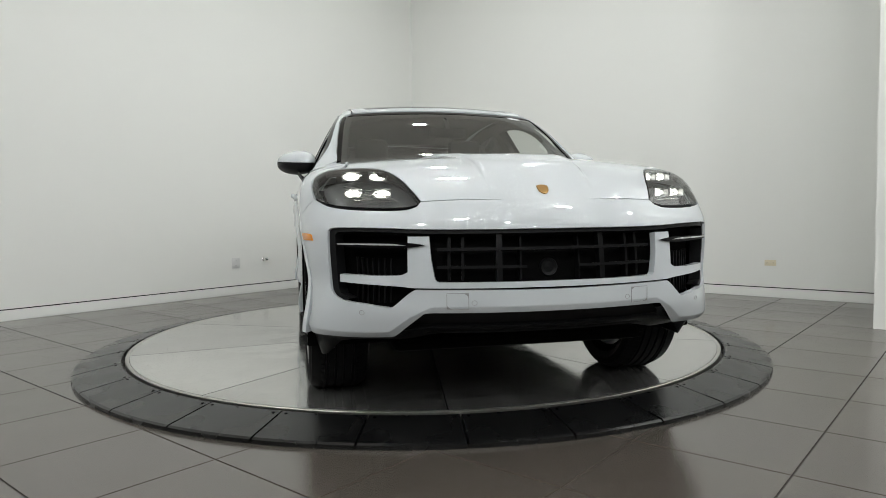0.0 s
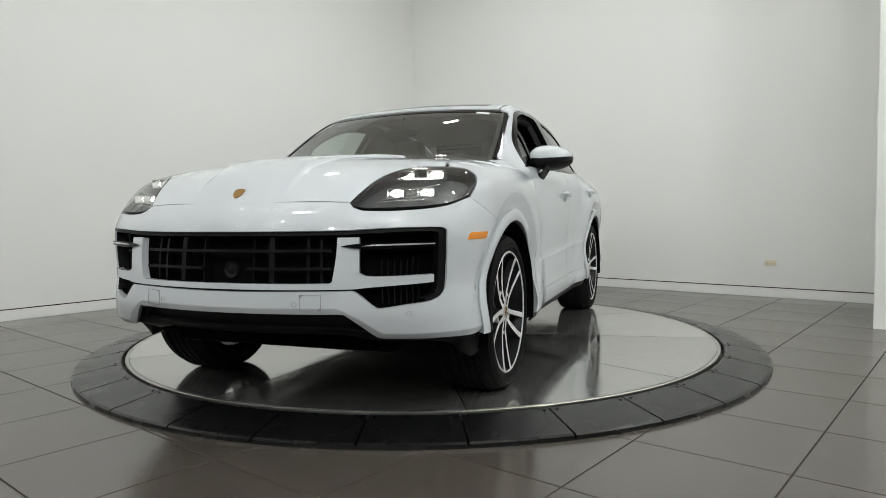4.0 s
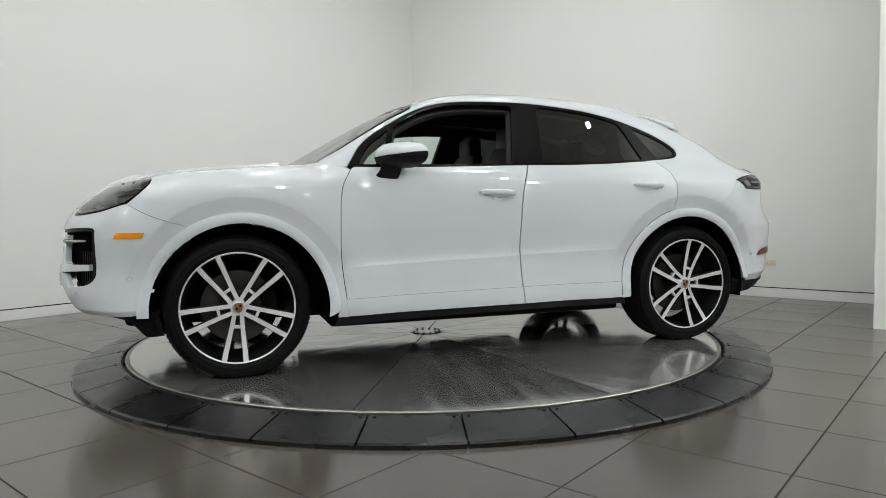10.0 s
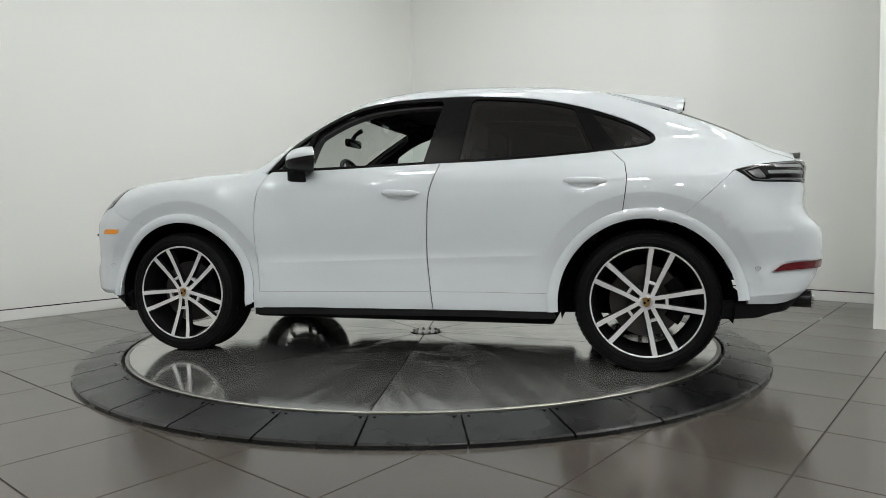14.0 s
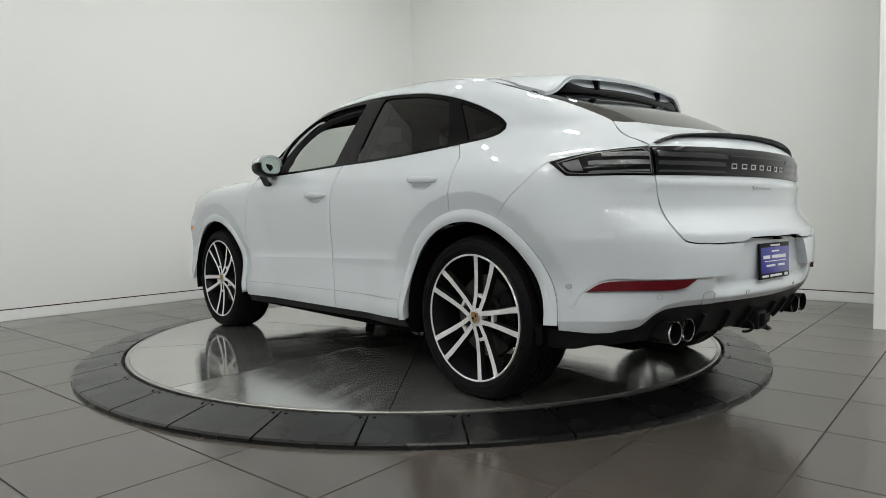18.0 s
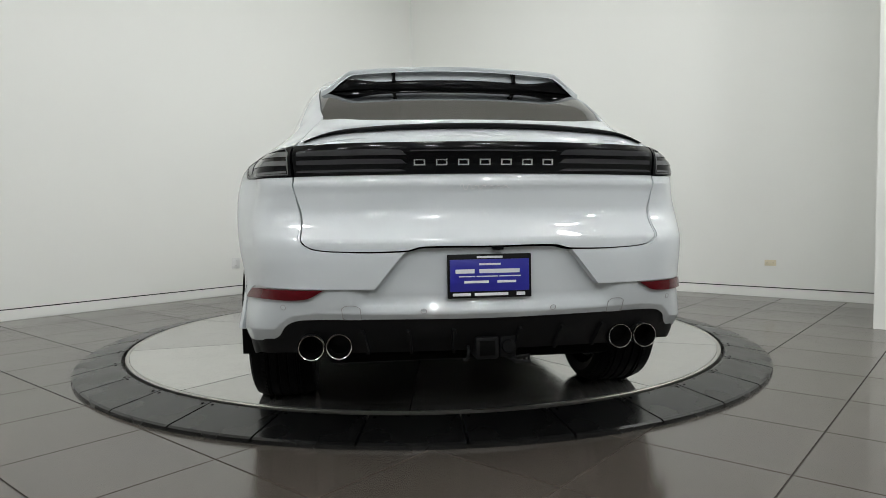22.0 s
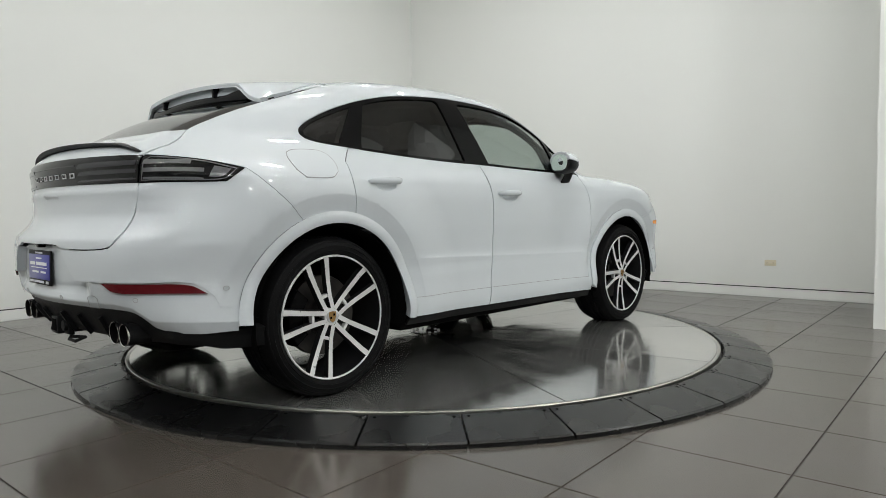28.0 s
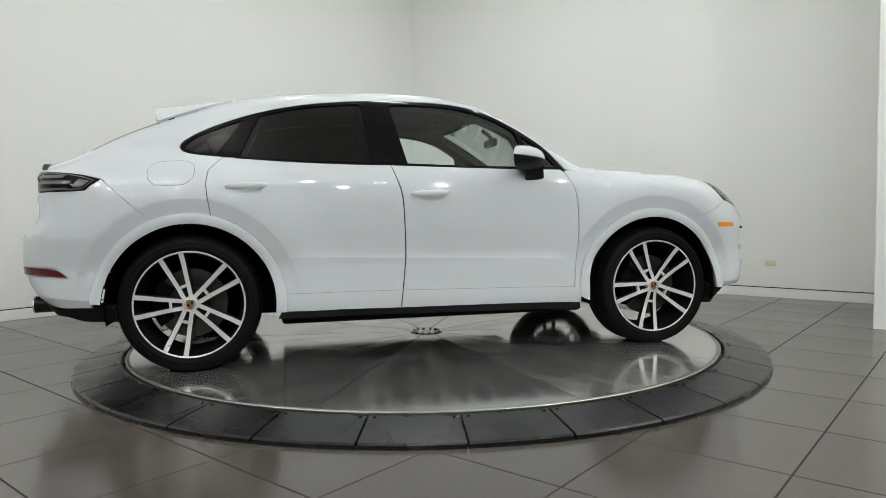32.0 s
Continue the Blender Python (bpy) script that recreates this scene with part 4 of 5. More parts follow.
panel("rear_bumper", "rear", both(BUMP_R), M_PAINT, car, "white rear bumper", depth=.02, lift=recess, res=.02, creases=[LOW_CREASE])
UPPER = [(14.0, .738), (23.6, .737), (28.9, .747), (30.8, .775), (31.5, .80), (32.75, .883), (34.0, 1.012), (42, 1.016), (49.9, 1.021), (51.7, 1.052), *turn_of([(x - .004, z - .003) for x, z in SEAM_RB], -1), *[(a - .2, z) for a, z in reversed(side_circle) if z > .47], (50.4, .489), (48.2, .493), (46.8, .548), (43.0, .601), (36, .608), (26.7, .606), (18.9, .607)]
panel_pair("bumper_upper_skin", "rear", UPPER, M_PAINT, CC, offset=.001, depth=.045, gap=.001,
           lift=lambda P: .009 * (1 - step(.70, .80, P[:, 2])) * (1 - .75 * step(-2.25, -2.08, P[:, 0])) + ridge(P, np.interp(P[:, 0], (-2.21, -1.97), (.780, .757)), .045, .08, .005) * step(-1.85, -2.05, P[:, 0]))
panel_pair("rear_reflector", "rear", [(26.9, .604), (36, .604), (43.0, .594), (46.2, .553), (38, .563), (30, .571)], M_RED, CC, "dark red rear reflector", offset=.012, depth=.01)
panel("diffuser", "rear", both([(0, .34), (22, .335), (30, .330), (38, .330), (46, .312), (50, .296), (57, .290), (57, .390), (40, .40), (37, .42), (34.8, .468), (31, .487), (0, .490)]), M_BLACK, car, "black rear diffuser", offset=-.008, depth=.05, lift=lambda P: np.maximum(tuck(P), -.012 - .034 * step(40, 50, np.degrees(np.arctan2(np.abs(P[:, 1]), AXIS_R - P[:, 0])))))
for a in (6, 14, 22):
    panel_pair("diffuser_fin", "rear", [(a - .25, .345), (a + .25, .345), (a + .35, .44), (a - .35, .44)], M_BLACK, CC, offset=-.002, depth=.03, gap=0)
def seam_ring(name, chart, pts, parents, w=.0018):
    """The dark joint round a flush cover."""
    sc = np.array(CHARTS[chart][1])
    inner_ = shrink(flow(np.array(pts, float) * sc, 38), w) / sc
    panel_pair(name, chart, pts, M_SEAM, parents, offset=.0014, depth=.001, gap=0, holes=([tuple(q) for q in inner_[::4]],), res=.03)


seam_ring("tow_eye_cover", "rear", [(21.5, .492), (24.6, .492), (24.6, .535), (23.9, .545), (22.2, .545), (21.5, .535)], CC)
for a, z in ((11.2, .523), (34.2, .537), (49.1, .572)):
    ring_o = lambda r: [(a + r / .0195 * math.cos(t), z + r * math.sin(t)) for t in np.linspace(0, 2 * math.pi, 14, endpoint=False)]
    panel_pair("parking_sensor", "rear", ring_o(.010), M_SEAM, CC, "grey parking sensor ring", offset=.008 if a > 48 else .001, depth=.002, gap=0, holes=(ring_o(.0085),), res=.01)

# front bumper with its openings
fc = turn_of(arc(ARCH_F, ARCH_OUT, 54, 0, 10), 1)
OPEN = both([(0, .812), (22.5, .813), (34, .822), (42.2, .822), (43.1, .812), (43.1, .70), (42.8, .585), (42.0, .553), (39.8, .530), (35.0, .517), (30.9, .505), (30.0, .507), (26.2, .573), (24.5, .576), (0, .572)])
BUMP_F = both([(0, .480), (24.2, .479), (30.2, .372), (36, .366), (43, .368), (50.6, .368), *reversed(fc), *turn_of(SEAM_FB[::-1], 1), (48.9, .940), (43.5, .908), (36, .892), (28.2, .892), (26.2, .905), (25.6, .925), (20, .929), (10, .931), (0, .932)])
panel("front_bumper", "front", BUMP_F, M_PAINT, car, "white front bumper with wide openings", holes=(OPEN,), depth=.03, res=.024, lift=front_tuck, creases=[NOSE_CREASE, *[[(s * q[0], q[1]) for q in turn_of(arc(ARCH_F, .600, 5, 60, 30), 1)] for s in (-1, 1)]])
panel("grille_bar", "front", both([(0, .579), (25.5, .581), (29, .588), (40.6, .602), (40.6, .634), (28.6, .634), (27.2, .646), (27.3, .788), (23.3, .788), (22.9, .70), (22.2, .615), (21.6, .606), (0, .605)]), M_PAINT, car, "white cross bar between the intakes", offset=-.004, depth=.03, gap=.001)
grille = panel("grille", "front", both([(0, .56), (30, .49), (43.6, .50), (43.6, .83), (0, .83)]), M_DARK, car, "black grille backing", offset=-.085, depth=0, gap=0, res=.05)
panel("grille_frame", "front", both([(0, .813), (22.5, .814), (34, .823), (42.3, .823), (43.2, .812), (43.2, .70), (42.9, .585), (42.1, .552), (39.8, .529), (38.2, .538), (40.6, .555), (41.3, .585), (41.6, .70), (41.7, .800), (40.8, .808), (34, .808), (22.5, .799), (0, .798)]), M_BLACK, grille, offset=-.012, depth=.05, gap=0)
for z in (.664, .737):
    for a0, a1 in (((-22, 22),) if z > .7 else ((-22, -5.2), (5.2, 22))):
        panel("slat", "front", [(a0, z - .006), (a1, z - .006), (a1, z + .006), (a0, z + .006)], M_GRILLE, grille, offset=-.022, depth=.03, gap=0)
for a, w in ((-10.4, .55), (10.4, .55), (-19.8, .3), (-17.2, .3), (19.8, .3), (17.2, .3), (-6, .15), (6, .15)):
    panel("upright", "front", [(a - w, .607), (a + w, .607), (a + w, .797), (a - w, .797)], M_GRILLE, grille, offset=-.026 if w > .5 else -.05, depth=.03, gap=0)
for s in (-1, 1):
    for k in range(7):
        a = s * (31 + 1.25 * k)
        panel("upright", "front", [(a - .14, .515), (a + .14, .515), (a + .14, .70), (a - .14, .70)], M_GRILLE, grille, offset=-.066, depth=.015, gap=0)
panel_pair("intake_blade", "front", [(24.0, .752), (26.5, .743), (30, .740), (40.8, .750), (40.8, .764), (30, .764), (26.5, .760)], M_GLOSS, (grille, grille), "black intake blade", offset=.004, depth=.06, gap=0)
panel_pair("blade_edge", "front", [(27.5, .7505), (40.6, .7555), (40.6, .7605), (30, .7575)], M_SILVER, (grille, grille), "thin silver blade edge", offset=.0055, depth=.003, gap=0)
camera_box = part("front_camera", box(2.335, 2.352, -.055, .055, .607, .70, .006), M_GLOSS, grille, "round front camera in a square black housing")
part("lens", lathe([(.0, .02), (.022, .016), (.034, .022), (.038, .016), (.038, 0)], 24, "X", m=Matrix.Translation((2.350, 0, .653))), M_BLACK, camera_box)
panel("lower_intake", "front", both([(0, .33), (30, .33), (42, .33), (51.5, .335), (51.5, .374), (30.4, .374), (24.4, .484), (0, .486)]), M_BLACK, car, "black lower intake", offset=-.085, depth=.05)
panel("chin_spoiler", "front", both([(0, .315), (24, .305), (40, .268), (52, .236), (56.5, .242), (56.5, .37), (52, .37), (43, .372), (30.6, .373), (28.5, .392), (0, .395)]), M_BLACK, car, "black chin spoiler", offset=-.014, depth=.06, lift=chin_lean)
seam_ring("tow_eye_cover", "front", [(16.2, .497), (20.2, .499), (20.2, .562), (16.2, .562)], CC)
for a, z in ((15.2, .523), (35.7, .482), (50.5, .56)):
    ring_o = lambda r: [(a + r / .0195 * math.cos(t), z + r * math.sin(t)) for t in np.linspace(0, 2 * math.pi, 14, endpoint=False)]
    panel_pair("parking_sensor", "front", ring_o(.010), M_SEAM, CC, "grey parking sensor ring", offset=.001, depth=.002, gap=0, holes=(ring_o(.0085),), res=.01)
panel_pair("side_marker", "side", [(2.045, .768), (1.93, .768), (1.905, .772), (1.895, .797), (2.02, .797), (2.035, .790)], M_AMBER, CC, "amber side marker lamp", offset=.003, depth=.008, gap=0)
panel("emblem", "front", both([(0, .950), (.6, .955), (1.1, .965), (1.25, .984), (.65, .9875), (0, .9885)]), M_GOLD, car, "gold shield-shaped emblem", offset=.005, depth=.006, gap=0, res=.01)

# headlights
bowls = panel_pair("headlight", "front", LIGHT, M_LAMPIN, CC, "four-point LED headlight", offset=-.075, depth=0, gap=-.012)
for ob, s in zip(bowls, (1, -1)):
    for a, z in ((33.6, .962), (39.6, .965), (36.9, 1.040), (43.4, 1.044)):
        p = on_front(np.array([(a, z)]))[0]
        m = Matrix.Translation((p[0] - .052, s * p[1], p[2])) @ Matrix.Rotation(radians(s * 6), 4, "Z")
        bezel = box(-.030, .012, -.040, .040, .017, .021, .0015, m=m)
        box(-.030, .012, -.040, .040, -.021, -.017, .0015, bm=bezel, m=m)
        for e in (-1, 1):
            box(-.030, .012, e * .038 - .002, e * .038 + .002, -.0168, .0168, .0, bm=bezel, m=m)
        tube_ = part("led_bezel", bezel, M_LAMPIN, ob, "grey lamp module frame")
        part("led", lathe([(0, .004), (.55, .003), (.88, 0), (1, -.004)], 24, "X", m=m @ Matrix.Translation((-.021, 0, 0)) @ Matrix.Diagonal((1, .0355, .0155, 1))), M_LED, tube_, "bright LED element")
        part("reflector_cup", box(-.034, -.026, -.0365, .0365, -.0165, .0165, .002, m=m), M_LAMPIN, tube_)
    for k in range(5):
        a0 = 29.6 + 1.1 * k
        ring_ = on_front(np.array([(a0, .925 + .012 * k), (a0 + 3, .93 + .012 * k), (a0 + 9, .935 + .016 * k)]))
        part("lamp_fin", tube([(q[0] - .055, s * q[1], q[2]) for q in ring_], .0022, 6), M_CHROME, ob)
panel_pair("lens", "front", LIGHT, G_LENS, bowls, "clear lens", offset=.001, depth=0, gap=.003)
rim_l = flow(np.array(LIGHT) * (.0195, 1), 38)
inner = shrink(rim_l, .007) / (.0195, 1)
panel_pair("lamp_rim", "front", LIGHT, M_GLOSS, bowls, offset=-.001, depth=.03, gap=.001, holes=([tuple(q) for q in inner[::5]],))

# dark inner shells close the gaps and wheel wells
INNER = [(1.95, .32), *arc(ARCH_F, .485, 5, 182, 16), (.92, .29), (-.93, .30), *arc(ARCH_R, .485, 0, 175, 16), (-1.95, .40), (-2.1, .6), (-2.15, 1.09), (-1.35, 1.13), (.8, 1.10), (1.75, 1.02), (2.0, .90)]
panel_pair("inner_shell", "side", INNER, M_DARK, CC, offset=-.025, depth=0, gap=0, res=.06)
for n_, ch in (("inner_shell", "rear"), ("inner_shell", "front")):
    panel(n_, ch, both([(0, .50), (30, .50), (48, .50), (50, 1.0), (0, .9)] if ch == "front" else [(0, .45), (35, .46), (47, .50), (50, 1.03), (33, 1.10), (0, 1.12)]), M_DARK, car, offset=-.10 if ch == "front" else -.075, depth=0, gap=0, res=.06)
for cx in (ARCH_F, ARCH_R):
    for s in (1, -1):
        bm = bmesh.new()
        prof = [(.45, .965), (.455, .60), (.30, .58), (.0, .58)]
        rows = []
        for a in np.linspace(-12, 192, 30):
            rows.append([(cx + r * math.cos(radians(a)), s * y, ARCH_Z + r * math.sin(radians(a))) for r, y in prof])
        part("wheel_liner", loft(rows, False, False, bm), M_DARK, car)
part("underbody", box(-2.1, 2.05, -.60, .60, .265, .33, .03), M_DARK, car)
part("underbody", box(-.95, .95, -.88, .88, .235, .30, .02), M_DARK, car)

# wheels
TYRE_R, RIM_R = .388, .302


def wheel(x, y, turn):
    s = 1 if y > 0 else -1
    hub = new("wheel")
    hub.parent = car
    hub.matrix_basis = Matrix.Translation((x, y, .3835)) @ (Matrix.Identity(4) if s > 0 else Matrix.Rotation(math.pi, 4, "Z"))
    grooves = []
    for g0 in (-.205, -.165, -.125, -.085):
        grooves += [(TYRE_R, g0 - .006), (TYRE_R - .008, g0 - .004), (TYRE_R - .008, g0 + .004), (TYRE_R, g0 + .006)]
    prof = [(RIM_R - .004, -.27), (.335, -.285), (.368, -.275), (.384, -.245), *grooves, (.385, -.050), (.379, -.030), (.3725, -.016), (.3715, -.0125), (.366, -.0095), (.3645, -.0115), (.358, -.0055),
            (.349, -.0015), (.345, .0005), (.343, -.002), (.326, -.0008), (.324, .0012), (.321, -.002), (.312, -.006), (RIM_R + .004, -.010), (RIM_R - .006, -.016)]
    part("tyre", lathe(prof, 96), M_TYRE, hub)
    bm = bmesh.new()
    for k in range(84):
        for yy, tw in ((-.047, .012), (-.245, -.012)):
            m = Matrix.Rotation(2 * math.pi * k / 84, 4, "Y") @ Matrix.Translation((TYRE_R - .0085, yy, 0)) @ Matrix.Rotation(radians(22 if yy > -.1 else -22), 4, "Z")
            box(-.006, .0035, -.026, .026, -.0105, .0105, m=m, bm=bm)
    tagged(part("tread", bm, M_TYRE, hub), kind="stuff")
    rim = part("rim", lathe([(.262, -.24), (.272, -.22), (.276, -.06), (.290, -.03), (.2925, -.012)], 72), M_RIMB, hub)
    part("rim_lip", lathe([(.2925, -.013), (.2925, -.008), (.299, -.006), (RIM_R, -.010), (RIM_R, -.03)], 72), M_RIM, rim, "machined silver rim lip")
    for k in range(5):
        a0 = radians(turn + 72 * k)
        for side in (-1, 1):
            # each spoke face: a tapered bar from hub to lip
            def at(r, off):
                return (r * math.cos(a0) - off * math.sin(a0), r * math.sin(a0) + off * math.cos(a0))
            rings = []
            for r, c, w, yy in ((.036, .019, .0115, -.0285), (.10, .027, .0115, -.034), (.17, .038, .0120, -.029), (.24, .050, .0130, -.020), (.2935, .057, .0140, -.010)):
                q = []
                for o, dy in ((c - w, 0), (c + w, 0), (c + w + .006, -.028), (c - w - .004, -.028)):
                    x_, z_ = at(r, side * o)
                    q.append((x_, yy + dy, z_))
                rings.append(q)
            me = loft(rings)
            me.faces.ensure_lookup_table()
            ob = part("spoke", me, M_RIMB, rim)
            ob.data.materials.append(M_RIM)
            for f in ob.data.polygons:
                if f.normal.y > .8:
                    f.material_index = 1
        bm = bmesh.new()
        x_, z_ = math.cos(a0), math.sin(a0)
        m = Matrix(((x_, 0, -z_, 0), (0, 1, 0, 0), (z_, 0, x_, 0), (0, 0, 0, 1)))
        ob = part("spoke_bridge", box(.098, .114, -.062, -.0355, -.022, .022, .002, m=m), M_RIM, rim)
    part("hub_disc", lathe([(.0, -.029), (.040, -.0295), (.043, -.032), (.046, -.07)], 36), M_RIM, rim)
    part("centre_cap", lathe([(0, -.0255), (.030, -.0255), (.0325, -.027), (.033, -.034)], 32), M_SILVER, rim)
    shield = bmesh.new()
    outline = [(-.021, .023), (0, .026), (.021, .023), (.0205, 0), (.0135, -.019), (0, -.0285), (-.0135, -.019), (-.0205, 0)]
    part("cap_shield", loft([[(x_, yy, z_) for x_, z_ in outline] for yy in (-.026, -.0235)], bm=shield), M_GOLD, rim, "small gold shield")
    for k_ in range(2):
        part("shield_bar", box(-.0150 + .019 * k_, -.004 + .019 * k_, -.0237, -.0229, .004 - .014 * k_, .015 - .014 * k_), M_DARK, rim)
    for k in range(5):
        a = radians(turn + 36 + 72 * k)
        part("wheel_bolt", lathe([(0, -.03), (.009, -.03), (.0105, -.034), (.0105, -.06)], 6, m=Matrix.Translation((.056 * math.cos(a), 0, .056 * math.sin(a)))), M_DARK, rim)
    part("brake_disc", lathe([(.09, -.115), (.10, -.112), (.195, -.112), (.197, -.116), (.197, -.145), (.09, -.147)], 64), M_DISC, hub, "steel brake disc")
    part("brake_hub", lathe([(0, -.095), (.088, -.098), (.094, -.115)], 32), M_DISC, hub)
    rows = []
    for a in np.linspace(-38, 42, 9):
        c_, s_ = math.cos(radians(a)) * (-s if x < 0 else -s), math.sin(radians(a))
        rows.append([(r * c_, yy, r * s_) for r, yy in ((.125, -.095), (.13, -.085), (.205, -.085), (.213, -.10), (.213, -.16), (.125, -.16))])
    part("brake_caliper", loft(rows), M_GLOSS, hub, "black brake caliper")
    return hub


for x, y, t in ((1.4475, .957, -85), (1.4475, -.957, -80.5), (-1.4475, .957, -110), (-1.4475, -.957, -73)):
    wheel(x, y, t)

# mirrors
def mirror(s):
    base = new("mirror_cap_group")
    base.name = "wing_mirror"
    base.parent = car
    def ell(x, dy, dz, yc, zc, low, high, n=28):
        out = []
        for k in range(n):
            a = 2 * math.pi * k / n
            cy, cz = math.cos(a), math.sin(a)
            r = (abs(cy) ** 2.6 + abs(cz) ** 2.6) ** (-1 / 2.6)
            off = dy * cy * r
            out.append((x - .42 * off - .35 * max(0, off) ** 1.5, s * (yc + off), zc + dz * cz * r * (1 - 1.6 * max(0, off))))
        return out
    rows = []
    for x, f in ((.672, .12), (.666, .38), (.648, .62), (.618, .82), (.572, .95), (.525, 1.0), (.487, 1.0), (.480, .97)):
        rows.append(ell(x, .120 * f, .076 * f, .978 + (1 - f) * -.02, 1.214 - (1 - f) * .02, 0, 0))
    for name, mat, keep_up, label in (("cap", M_PAINT, True, "white mirror cap"), ("lower_housing", M_BLACK, False, "black lower mirror housing")):
        shell = loft(rows)
        bmesh.ops.bisect_plane(shell, geom=shell.verts[:] + shell.edges[:] + shell.faces[:], plane_co=(.6, 0, 1.211 if keep_up else 1.208), plane_no=(.10, 0, 1), clear_inner=keep_up, clear_outer=not keep_up)
        part(name, shell, mat, base, label, smooth=50)
    part("mirror_glass", loft([ell(.4795, .094, .059, .975, 1.214, 0, 0), ell(.476, .092, .057, .975, 1.214, 0, 0)]), M_MIRROR, base, "mirror glass")
    part("turn_signal", loft([ell(x, .1215 * f, .004, .978 + (1 - f) * -.02, 1.196, 0, 0) for x, f in ((.651, .60), (.620, .82), (.574, .95), (.525, 1.0))]), M_GLOSS, base, "dark turn signal strip")
    rows = []
    for h in np.linspace(0, 1, 6):
        cx, cy, cz = .622 - .03 * h, .915 + .055 * h + .02 * h * h, 1.082 + .095 * h * h
        rows.append([(cx + .066 * math.cos(a) * (1 - .15 * h), s * (cy + .022 * math.sin(a) * h), cz + .030 * math.sin(a) + .008 * math.cos(a)) for a in np.linspace(0, 2 * math.pi, 16, endpoint=False)])
    part("arm", loft(rows), M_BLACK, base, smooth=60)


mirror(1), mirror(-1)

# door handles
for x, z, ds in ((-.062, 1.000, front_doors), (-1.124, 1.046, rear_doors)):
    y = float(half_width(np.array([x]), np.array([z]))[0])
    for s, d in zip((1, -1), ds):
        rows = []
        for k, t in enumerate(np.linspace(-1, 1, 13)):
            w = math.sqrt(max(0.05, 1 - abs(t) ** 3.5))
            stand = .030 * (1 - t**4) + .004
            rows.append([(x + t * .118, s * (y + stand + .012 * w * math.cos(a)), z + .004 * t + (.0185 * w) * math.sin(a)) for a in np.linspace(0, 2 * math.pi, 14, endpoint=False)])
        part("door_handle", loft(rows), M_PAINT, d, "white pull handle", smooth=60)
        cup = CUPS[0] if d in front_doors else CUPS[1]
        dish = lambda P: -.017 * np.clip(1 - ((P[:, 0] - x - .006) / .080) ** 2 - ((P[:, 2] - z + .016) / .036) ** 2, 0, 1) ** .8
        part("handle_cup", panel_mesh("handle_cup", patch("side", cup, offset=-.0004, depth=.0, gap=-.004, res=.008, flip=s < 0, lift=dish), M_PAINT), None, d)

# fuel flap on the right flank
FLAP = [(-1.652, 1.14), (-1.648, 1.085), (-1.61, 1.048), (-1.46, 1.052), (-1.412, 1.085), (-1.402, 1.13), (-1.412, 1.172), (-1.455, 1.192), (-1.59, 1.188), (-1.635, 1.172)]
flap_in = [tuple(q) for q in shrink(flow(np.array(FLAP), 38), .0032)[::4]]
flap = part("fuel_flap", panel_mesh("fuel_flap", patch("side", flap_in, offset=.0022, depth=.003, gap=.0005, flip=True), M_PAINT), None, car, "round-cornered fuel flap")
part("flap_joint", panel_mesh("flap_joint", patch("side", FLAP, holes=(flap_in,), offset=.0012, depth=.001, gap=0, flip=True), M_SEAM), None, flap)

# exhaust tips and tow hitch
for s in (-1, 1):
    for y in (.550, .652):
        m = Matrix.Translation((.008, s * y, .384))
        tip = part("exhaust_tip", lathe([(.030, -2.16), (.044, -2.20), (.047, -2.319)], 32, "X", m=m), M_RIMB, car, "round polished exhaust tip")
        part("tip_rim", lathe([(.047, -2.320), (.0480, -2.325), (.047, -2.329), (.0450, -2.328)], 32, "X", m=m), M_CHROME, tip, "bright chrome tip rim")
        part("bore", lathe([(.0451, -2.327), (.040, -2.31), (.038, -2.22), (0, -2.21)], 32, "X", m=m), M_DARK, tip)
part("tow_receiver", box(-2.385, -2.20, -.044, .044, .328, .412, .007), M_BLACK, car, "black tow hitch receiver")
part("tow_hole", box(-2.3875, -2.383, -.030, .030, .342, .398, .002), M_DARK, car)
part("tow_socket", lathe([(0, -2.375), (.024, -2.375), (.027, -2.365), (.027, -2.28)], 20, "X", m=Matrix.Translation((0, -.085, .372))), M_BLACK, car, "round black trailer socket")
part("tow_bracket", box(-2.36, -2.34, -.115, -.055, .330, .415, .003), M_BLACK, car)
part("safety_loop", tube([(-2.33 - .045 * math.sin(a), .078 - .004 * a, .345 - .026 * math.cos(a)) for a in np.linspace(0, math.pi, 9)], .006), M_BLACK, car)
part("tow_cable", tube([(-2.33, -.08, .33), (-2.36, -.12, .31), (-2.35, -.17, .305), (-2.31, -.18, .32), (-2.31, -.12, .315), (-2.35, -.10, .32)], .008), M_BLACK, car)

# roof spoiler: white blade, open slot with struts, black ridge and base on the glass
def blade_end(y):
    a = abs(y)
    return -1.708 + .050 * (min(a, .567) / .567) ** 2 + .045 * float(step(.565, .645, a))


def blade_z(x, y):
    """Top of the spoiler: it leaves the roof line and rolls down to the body at its ends."""
    a = abs(y)
    t = (x + 1.215) / -.485
    mid = 1.624 - .052 * t - .014 * t * t - .10 * a * a
    e = float(step(.47, .66, a))
    return mid * (1 - e) + (height(x, .612) + .002) * e


